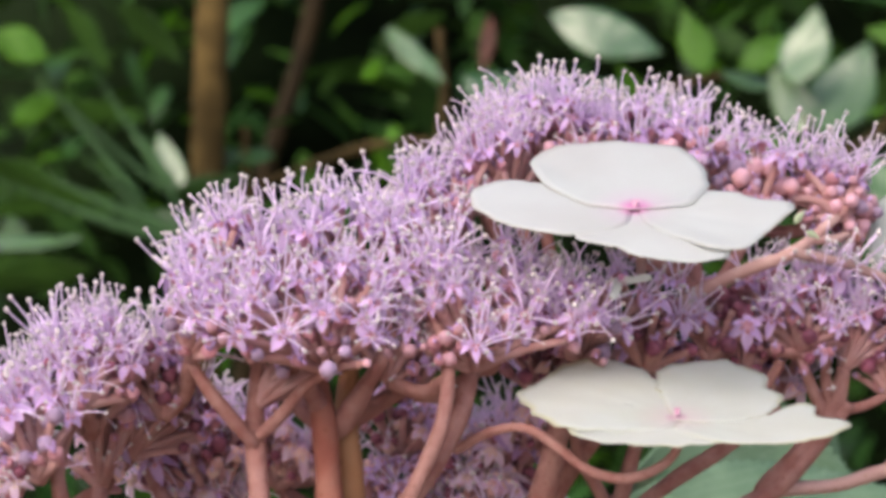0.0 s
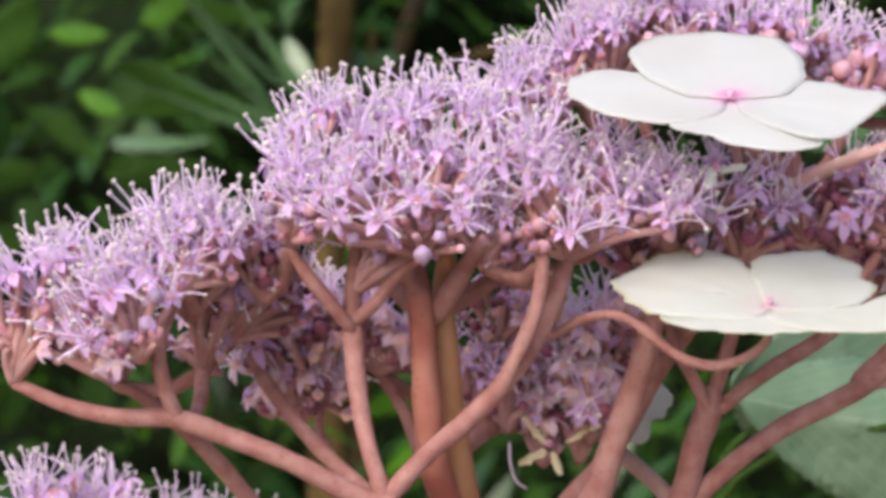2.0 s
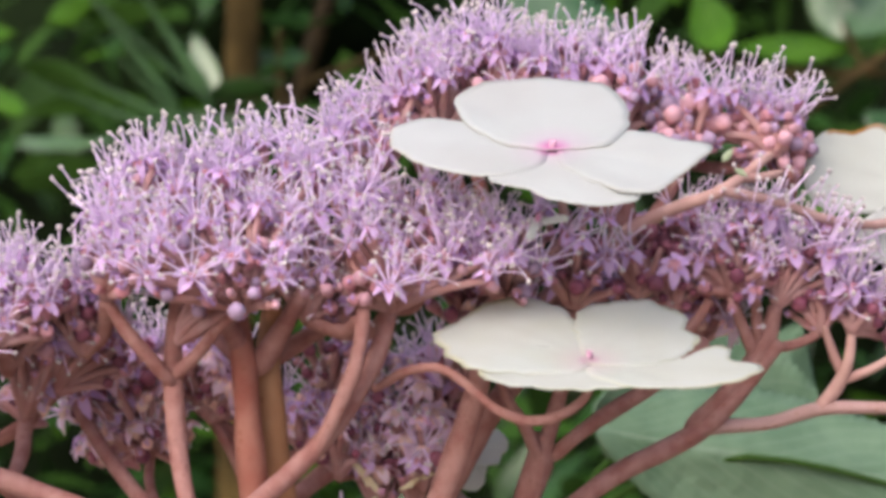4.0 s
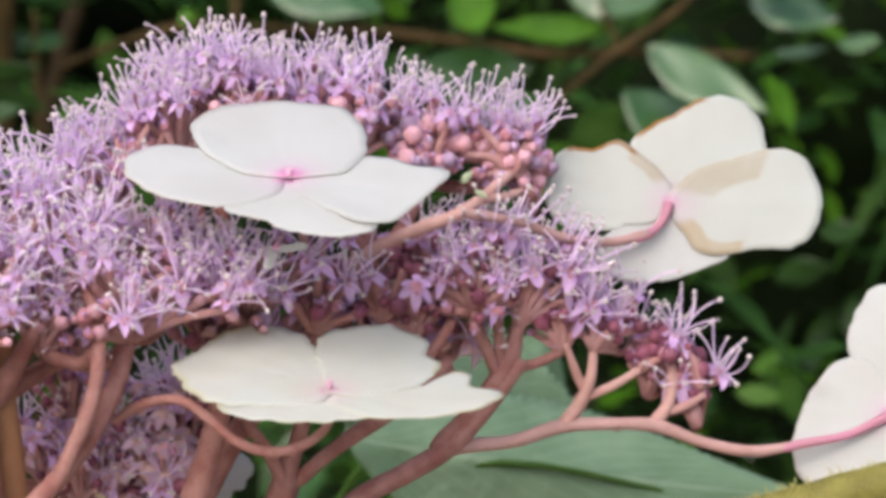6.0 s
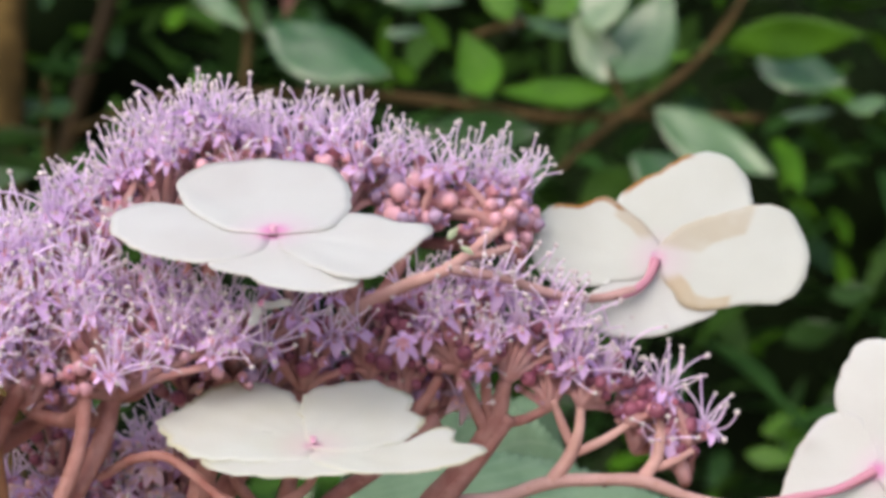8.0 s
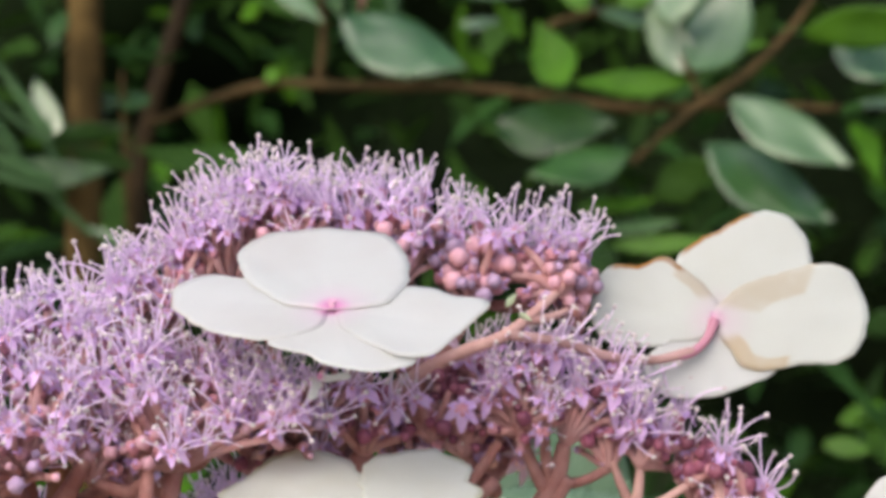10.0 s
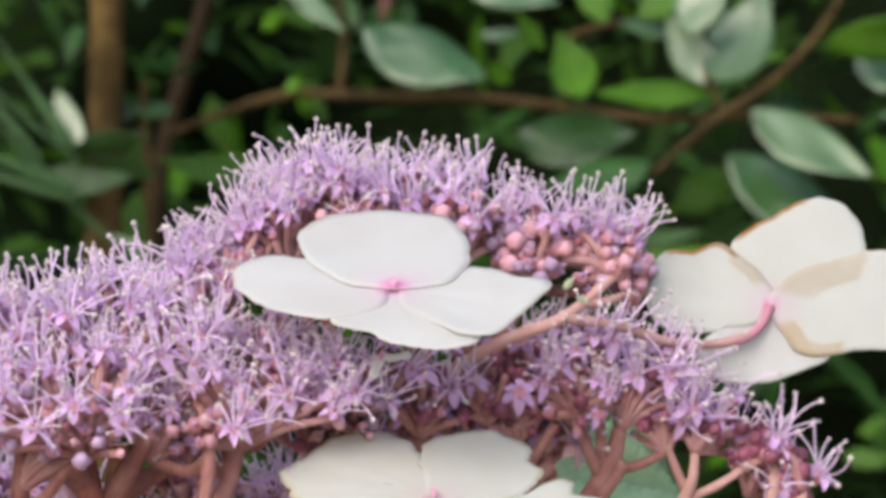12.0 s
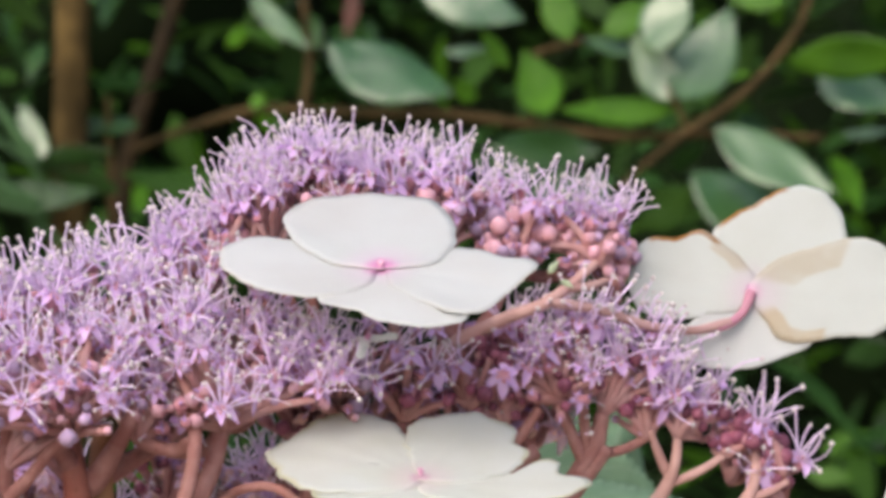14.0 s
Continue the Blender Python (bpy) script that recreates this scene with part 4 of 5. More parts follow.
# most low clusters take the paler copies, as if lit from behind
for k, (c, face, nf, nb) in enumerate(FAR_CLUSTERS):
    umbel(head, c, face, nf, nb, 300 + k, keep=False, pink=0.55, hub=nearest_hub(head, c, face), tufts=0.3, backlit=0.75 if c[2] < -24 else 0.25)
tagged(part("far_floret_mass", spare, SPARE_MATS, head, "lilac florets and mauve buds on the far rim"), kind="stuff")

# ---- white sterile florets ----


def petal(parent, centre, e1, e2, n, heart, radii, rise, layer, mat, seed, wave=0.35, ragged=1.0):
    """A broad papery sepal lying in the floret's plane: the reach of its rim in mm round its own middle, at even angles."""
    r = random.Random(seed)
    count = len(radii)
    mid = Vector(heart)
    far = max((mid + Vector((math.cos(6.2832 * k / count), math.sin(6.2832 * k / count))) * q).length for k, q in enumerate(radii))
    ph = Vector((r.uniform(0, 40), r.uniform(0, 40), 0))

    def reach(a):
        f = (a / (2 * math.pi)) % 1 * count
        k, t = int(f), f % 1
        p = [radii[(k + i) % count] for i in (-1, 0, 1, 2)]
        q = p[1] + 0.5 * t * (p[2] - p[0] + t * (2 * p[0] - 5 * p[1] + 4 * p[2] - p[3] + t * (3 * (p[1] - p[2]) + p[3] - p[0])))
        return q * (1 + ragged * (0.035 * noise.noise((math.cos(a) * 5, math.sin(a) * 5, ph.x)) + 0.016 * noise.noise((math.cos(a) * 14, math.sin(a) * 14, ph.y))))

    def spot(rho, a):
        flat = mid + Vector((math.cos(a), math.sin(a))) * reach(a) * rho
        d = flat.length / far
        z = layer + rise * d ** 1.3 + wave * d * noise.noise((flat.x * 0.16 + ph.x, flat.y * 0.16, ph.y)) * 2.2
        z += wave * 0.8 * rho ** 4 * noise.noise((math.cos(a) * 2.4, math.sin(a) * 2.4, ph.x + 7))
        z += 0.10 * math.sin(math.atan2(flat.y, flat.x) * 16 + ph.x) * d * (1 - d * 0.5)
        return mm(Vector(centre[:3]) + e1 * flat.x + e2 * flat.y + n * z), d

    rings, around, thick = 9, 80, 0.00014
    b = bmesh.new()
    uvl = b.loops.layers.uv.new("UVMap")
    round_uv = b.loops.layers.uv.new("round")
    rows = [[spot(i / rings, 2 * math.pi * j / around) for j in range(around if i else 1)] for i in range(rings + 1)]
    sides = []
    for drop, flip in ((0.0, False), (thick, True)):
        vs = [[b.verts.new(p - n * drop) for p, _ in row] for row in rows]
        sides.append(vs)
        for i in range(rings):
            for j in range(around):
                k = (j + 1) % around
                ids = [(0, 0), (1, j), (1, k)] if i == 0 else [(i, j), (i + 1, j), (i + 1, k), (i, k)]
                if flip:
                    ids = ids[::-1]
                f = b.faces.new([vs[p][q] for p, q in ids])
                for loop, (p, q) in zip(f.loops, ids):
                    loop[uvl].uv = (rows[p][q][1], p / rings)
                    loop[round_uv].uv = ((q if p else j) / around if q or j < around - 1 else 1.0, p / rings)
    for j in range(around):
        k = (j + 1) % around
        f = b.faces.new((sides[0][-1][j], sides[1][-1][j], sides[1][-1][k], sides[0][-1][k]))
        for loop in f.loops:
            loop[uvl].uv = (1, 1)
    return part("petal", b, mat, parent)


def sterile_floret(centre, n, petals, seed, eye=0.4, wave=0.35, ragged=1.0, label="white four-petalled sterile floret with a pink eye"):
    """Broad petals round a small coloured eye; n is the way the open face looks."""
    n = Vector(n).normalized()
    e1 = (Vector((1, 0, 0)) - n * n.x).normalized()
    e2 = n.cross(e1)
    b = bmesh.new()
    ball(b, mm(Vector(centre[:3]) + n * 0.7), eye * 0.001, 0, 1.0, None, 2)
    for k in range(4):
        a = k * math.pi / 2 + 0.4
        ball(b, mm(Vector(centre[:3]) + n * 1.05 + (e1 * math.cos(a) + e2 * math.sin(a)) * eye * 0.8), eye * 0.00045, 0, 1.0, None, 1)
    fl = part("sterile_floret", b, EYE, head, label)
    for k, (x, y, radii, rise, layer, mat) in enumerate(petals):
        petal(fl, centre, e1, e2, n, (x, y), radii, rise, layer, mat, seed + k, wave, ragged)
    return fl


def oval(x, y, long, wide, turn, wavy=0.08, seed=0, count=12):
    """The rim of a plain oval petal about its middle."""
    r = random.Random(seed)
    out = []
    for k in range(count):
        a = 2 * math.pi * k / count - radians(turn)
        out.append(long * wide / math.hypot(wide * math.cos(a), long * math.sin(a)) * (1 + r.uniform(-wavy, wavy)))
    return x, y, out


sterile_floret((0.0, 0.0, 0.0), (0, -0.42, 0.9), [
    (-1.8, 8.1, [9.2, 8.9, 9.3, 9.8, 9.6, 10.0, 11.1, 11.1, 9.3, 8.2, 7.8, 8.2, 8.5, 9.5, 10.5, 9.9], 0.0, 0.55, CREAM),
    (-9.2, 1.6, [8.1, 6.9, 6.2, 5.7, 5.6, 5.7, 8.6, 9.2, 8.4, 7.3, 6.7, 7.0, 7.6, 8.6, 9.6, 9.5], 0.0, 0.2, CREAM),
    (1.9, -6.9, [6.4, 5.4, 4.8, 4.8, 6.0, 7.0, 7.0, 7.7, 7.8, 4.4, 3.8, 4.2, 4.8, 5.6, 7.3, 8.6], 0.0, 0.1, CREAM),
    (8.2, -2.0, [7.2, 8.9, 6.5, 6.3, 6.4, 6.3, 6.8, 7.8, 7.6, 6.6, 6.2, 6.6, 8.2, 8.0, 6.8, 6.4], 0.0, 0.3, CREAM),
], 1, wave=0.14)
sterile_floret((4.6, -5.0, -21.4), (0.04, -0.3, 0.95), [
    (-8.4, 5.2, [7.6, 7.3, 8.0, 9.3, 11.0, 9.7, 7.9, 7.3, 8.5, 8.4, 8.6, 9.4, 9.7, 10.1, 11.0, 9.6], 0.0, 0.12, IVORY),
    (3.6, 7.2, [7.3, 5.9, 7.9, 8.9, 9.4, 9.3, 8.4, 6.7, 5.8, 5.7, 6.6, 8.6, 8.4, 7.9, 7.7, 7.2], 0.0, 0.25, IVORY),
    (9.8, -2.0, [6.4, 8.5, 6.4, 8.8, 4.2, 4.0, 5.0, 7.6, 9.6, 7.8, 5.4, 3.8, 3.2, 3.0, 3.3, 4.1], 0.0, 0.1, IVORY),
    (-2.6, -4.3, [8.5, 8.2, 7.6, 7.4, 7.2, 7.6, 7.6, 7.4, 8.4, 6.5, 4.2, 3.6, 3.1, 3.2, 3.8, 5.3], 0.0, 0.0, IVORY),
], 11, 0.3, 0.1, 2.2, label="ivory sterile floret with ragged yellowing petals")
sterile_floret((40.4, 35.0, -4.2), (-0.12, 0.93, -0.30), [
    (-8.6, -1.5, [9.2, 8.9, 6.2, 5.3, 5.1, 5.6, 6.3, 6.5, 6.1, 6.1, 6.2, 5.3, 4.9, 6.6, 6.6, 7.6], 0.0, 0.15, BURNT),
    (4.2, -6.6, [7.4, 7.2, 6.8, 6.2, 6.2, 8.0, 8.6, 9.0, 8.9, 7.3, 5.8, 5.8, 6.6, 7.5, 7.9, 7.7], 0.0, 0.3, SINGED),
    (9.5, -0.2, [8.7, 8.3, 7.3, 5.9, 5.6, 6.8, 8.6, 9.0, 9.8, 8.2, 6.6, 5.9, 6.2, 7.4, 8.8, 8.8], 0.0, 0.0, OVERLAPPED),
    (-0.6, 5.7, [7.9, 5.2, 4.0, 3.7, 3.8, 4.2, 5.5, 7.5, 8.0, 6.4, 5.6, 5.8, 6.6, 5.8, 5.4, 6.6], 0.0, 0.2, CREAM),
], 21, wave=0.2, label="white sterile floret turned away, one edge burnt brown")
sterile_floret((65.3, 27.0, -28.1), (0.32, 0.92, -0.25), [
    (1.0, -7.9, [5.2, 5.7, 6.2, 8.0, 8.3, 6.3, 5.3, 5.3, 5.7, 5.9, 6.5, 7.5, 7.4, 7.0, 6.0, 5.4], 0.0, 0.3, CREAM),
    (-5.3, 1.0, [6.4, 6.2, 6.9, 7.1, 7.8, 8.0, 7.7, 6.7, 5.7, 5.4, 5.6, 6.3, 7.8, 8.3, 7.0, 6.3], 0.0, 0.15, CREAM),
    (0.1, 6.6, [5.6, 5.6, 6.2, 5.9, 5.9, 6.0, 6.0, 6.2, 5.6, 5.4, 5.3, 5.7, 7.2, 6.3, 5.8, 5.4], 0.0, 0.25, CREAM),
    (5.6, -0.3, [6.5, 6.7, 6.9, 6.8, 6.9, 6.0, 5.8, 5.7, 6.2, 5.1, 5.0, 4.9, 5.5, 6.5, 6.1, 6.4], 0.0, 0.0, CREAM),
], 31, label="drooping white sterile floret on a long pink pedicel")
sterile_floret((-13.4, 27.0, -35.5), (0.15, -0.5, 0.85), [
    (*oval(2.5, 0.7, 2.6, 3.2, 15, 0.15, 5), 0.3, 0.1, CREAM), (*oval(-1, 2.4, 2.6, 3.3, 115, 0.15, 6), 0.8, 0.2, CREAM),
    (*oval(-2.9, -0.5, 3.0, 2.4, 190, 0.15, 7), 0.0, 0.0, CREAM), (*oval(1, -2.6, 2.8, 2.2, -70, 0.15, 8), -2.0, 0.05, CREAM),
], 41, 0.3, label="small ragged white floret hidden among the stalks")
stalk(head, [(-26.2, 18.0, -39.6, 0.19), (-26.0, 18.0, -42.2, 0.16), (-25.2, 18.0, -44.2, 0.15), (-24.1, 18.0, -45.0, 0.14)], FILAMENT, "loose_stamen", 5, "loose pale stamen hanging from the head")
sterile_floret((-21.7, 20.0, -40.5), (0.0, -0.45, 0.85), [
    (*oval(4.2, 0.9, 4.4, 0.5, 12, 0.25, 9), 3.0, 0.1, WITHERED), (*oval(-2.0, -0.6, 2.2, 0.6, 196, 0.3, 10), -1.5, 0.0, WITHERED),
    (*oval(-1.8, 1.1, 2.0, 0.6, 150, 0.3, 11), 2.5, 0.1, WITHERED), (*oval(0.8, -1.2, 1.5, 0.5, -60, 0.3, 12), -2.2, 0.0, WITHERED),
], 51, 0.4, 0.6, 2.0, "withered straw-coloured sterile floret")

sterile_floret((-1.7, 1.0, -7.3), (0.25, -0.85, 0.35), [
    (*oval(-0.5, -1.4, 1.6, 0.55, 78, 0.2, 13), 0.6, 0.1, CREAM), (*oval(1.9, 0.1, 2.0, 0.4, 8, 0.2, 14), 0.8, 0.05, CREAM),
], 61, 0.3, 0.4, 1.5, "small half-open pale floret under the white one")

# ---- leaves of the hydrangea ----


def leaf_blade(name, parent, base, tip, width, mat, roll=0.0, bend=0.1, fold=0.12, teeth=0, seed=0, thick=0.0002, nu=14, nv=6, full=0.75, label="", sharp=1.0):
    """A leaf from base to tip (mm) of that width (mm), turned by roll degrees about its midrib."""
    r = random.Random(seed)
    a, b2 = Vector(base[:3]), Vector(tip[:3])
    ax = b2 - a
    view = Vector((0.08, 1, -0.03))
    side = ax.cross(view).normalized()
    up = side.cross(ax).normalized()
    side = (Matrix.Rotation(radians(roll), 3, ax.normalized()) @ side)
    up = (Matrix.Rotation(radians(roll), 3, ax.normalized()) @ up)
    ph = r.uniform(0, 6)

    def fn(u, v):
        w = math.sin(math.pi * min(u, 1) ** full) ** (0.85 + 0.25 * sharp) * (1 - 0.2 * u * sharp) + 0.015
        tooth = 1 + (0.07 * (abs(((u * teeth) % 1) - 0.5) * 2 - 0.5) if teeth else 0) * abs(v) ** 6
        y = width / 2 * v * w * tooth
        z = -bend * ax.length * (u - 0.5) ** 2 * 2 + fold * width * abs(v) * w + 0.02 * width * math.sin(9 * u + 3 * v + ph)
        return mm(a + ax * u + side * y + up * z)
    b = bmesh.new()
    sheet(b, fn, nu, nv, 0, thick)
    return part(name, b, mat, parent, label)


def hydrangea_leaf(base, tip, width, roll, seed, teeth=40, label="large grey-green felted hydrangea leaf with toothed edge"):
    root = thing("hydrangea_leaf", mm(base), label, "leaf", "hydrangea leaves")
    leaf_blade("blade", root, base, tip, width, FELT_LEAF, roll, 0.12, 0.24, teeth, seed, 0.0004, 120 if teeth else 24, 10)
    span = (Vector(base[:3]) - Vector(tip[:3])).length
    lift = Vector((0, 0.5, -1.5))
    a, d = Vector(base[:3]), (Vector(base[:3]) - Vector(tip[:3])).normalized()
    stalk(root, [(a.x, a.y + 80, -1150, 4), (*(a + d * 6 + Vector((0, 60, -190))), 2.0), (*(a + d * 3 + Vector((0, 34, -60))), 1.2), (*(a + Vector((0, 12, -14))), 0.7), (*(a - d * 0.25 * span + lift), 0.6), (*(a - d * 0.8 * span + lift * 1.2), 0.4)], MID_LEAF, "leaf_stalk")
    return root


hydrangea_leaf((-6.1, 105.0, -44.0), (65.1, 115.0, -54.4), 26, -20, 1)
hydrangea_leaf((18.4, 135.0, -46.5), (24.7, 140.0, -29.3), 16, 10, 2, 0)
hydrangea_leaf((-7.4, 120.0, -40.4), (39.8, 140.0, -55.8), 34, 15, 3)
# small green bracts where the bough forks
for k, (a, b2, w) in enumerate((((16.9, 18.0, -1.2), (18.1, 18.0, 0.3), 1.0), ((18.2, 19.0, -2.1), (19.7, 19.0, -2.9), 0.9))):
    leaf_blade("bract", head, a, b2, w, BRACT, 15, 0.1, 0.1, 0, 90 + k, 0.0001, 8, 4, label="small pale green bract")
# a thick hairy leaf stalk close by
shoot = thing("hydrangea_leaf_stalk", mm((40, -5, -90)), "thick yellow-green hairy hydrangea leaf stalk", "leaf stalk")
stalk(shoot, [(-40, 20, -1150, 5), (-10, 10, -300, 3), (15.9, 2.0, -69.1, 1.43), (19.7, -2.0, -55.7, 1.40), (25.0, -4.0, -46.9, 1.45), (31.9, -4.0, -40.6, 1.62), (39.9, -4.0, -36.6, 1.80), (48.4, -4.0, -33.9, 1.97), (56.9, -4.0, -31.6, 2.08), (63.5, -4.0, -29.8, 2.20), (73.7, -4.0, -26.9, 2.32), (82.0, -4.0, -23.6, 2.32)], PETIOLE, "stem", 16)
r = random.Random(77)
coat = bmesh.new()
axis = smooth_line([(31.9, -4.0, -40.6, 1.62), (39.9, -4.0, -36.6, 1.80), (48.4, -4.0, -33.9, 1.97), (56.9, -4.0, -31.6, 2.08), (63.5, -4.0, -29.8, 2.20), (73.7, -4.0, -26.9, 2.32)], 20)
for k in range(2600):
    q = axis[r.randrange(len(axis) - 1)] + np.array([r.uniform(-1, 1), 0, r.uniform(-0.2, 0.2), 0])
    d = Vector((r.uniform(-0.4, 0.4), r.uniform(-1, 1), r.uniform(-1, 1))).normalized()
    a = Vector(q[:3]) + d * q[3] * 0.9
    tip = a + d * r.uniform(0.5, 1.1) + Vector((r.uniform(-0.3, 0.3), 0, r.uniform(-0.2, 0.2)))
    side = d.cross(Vector((0.3, 1, 0.2))).normalized() * 0.07
    coat.faces.new([coat.verts.new(mm(p)) for p in (a - side, a + side, tip)])
tagged(part("hair", coat, HAIR, shoot, "short pale bristly hairs"), kind="stuff")

# ---- a second head, lower down ----
second = thing("hydrangea_flower_head", (-0.08, 0.09, 0.0), "smaller lilac hydrangea head lower on the bush", "flower", "hydrangea flower heads")
spare = bmesh.new()
stalk(second, [(-80, 90, -1150, 5), (-85, 80, -400, 4), (-84, 40, -120, 3), (-80, 22, -66, 2.5)], STALK_TAN, "main_stalk")
for k, c in enumerate(((-82.0, 18.0, -49.3, 5.70), (-74.8, 20.0, -49.1, 5.75), (-67.7, 22.0, -51.4, 5.79), (-61.9, 24.0, -53.6, 4.54), (-76.2, 14.0, -52.5, 6.24), (-68.5, 16.0, -54.6, 6.29))):
    umbel(second, c, (-0.1 + 0.1 * k, -0.4, 1), 12, 7, 500 + k, keep=False, tufts=0.45)
tagged(part("floret_mass", spare, SPARE_MATS, second), kind="stuff")

# ---- the evergreen shrub behind ----
shrub = thing("evergreen_shrub", (-0.1, 0.75, 0.0), "dense evergreen shrub with glossy dark leaves and brown twigs", "shrub")


def far_stalk(pts, name, mat=TWIG):
    return stalk(shrub, pts, mat, name, 8)


far_stalk([(-215, 720, -1150, 14), (-215, 715, -300, 12), (-218.6, 710.0, -31.8, 7.77), (-215.5, 705.0, 21.2, 7.73), (-213.0, 700.0, 68.6, 7.45), (-210.0, 700.0, 139.1, 5.59), (-205.4, 700.0, 278.4, 5.12)], "trunk", TRUNK)
far_stalk([(-215, 880, -1150, 16), (-238, 880.0, -60, 4.9), (-232, 880.0, 12, 4.9), (-222, 880.0, 45, 4.7), (-211, 880.0, 78, 4.7), (-192, 880.0, 165, 5.4)], "trunk", SHADED_BARK)
far_stalk([(-199.6, 720.0, -66.5, 2.14), (-199.1, 715.0, -32.0, 2.13), (-200.9, 715.0, 18.7, 1.89), (-200.8, 712.0, 40.3, 1.18)], "twig")
far_stalk([(-201.5, 760.0, 17.5, 1.73), (-182.7, 745.0, 23.6, 1.90), (-141.5, 740.0, 35.0, 2.09), (-111.0, 735.0, 33.6, 2.27), (-57.2, 735.0, 32.1, 2.27), (-21.0, 735.0, 27.5, 2.27), (15.2, 725.0, 22.3, 2.25), (43.3, 715.0, 23.4, 2.03), (100.8, 720.0, 21.1, 1.66)], "branch")
far_stalk([(14.4, 700.0, -0.3, 1.28), (27.1, 702.0, 11.2, 1.45), (43.6, 702.0, 24.3, 1.82), (61.5, 706.0, 35.7, 1.64), (77.8, 712.0, 51.4, 1.65), (89.4, 716.0, 67.6, 1.66), (98.7, 720.0, 93.1, 1.66)], "branch")
far_stalk([(43.6, 702.0, 24.3, 1.28), (38.5, 700.0, 35.3, 1.09), (35.1, 698.0, 43.3, 0.91)], "twig")
far_stalk([(-21.0, 735.0, 27.5, 1.33), (-21.7, 775.0, 59.9, 1.56), (-5.4, 772.0, 64.5, 1.38), (14.5, 770.0, 66.6, 1.18)], "twig")
far_stalk([(-121.6, 740.0, 32.8, 1.89), (-119.7, 745.0, 55.0, 1.90), (-122.7, 750.0, 84.7, 1.72)], "twig")
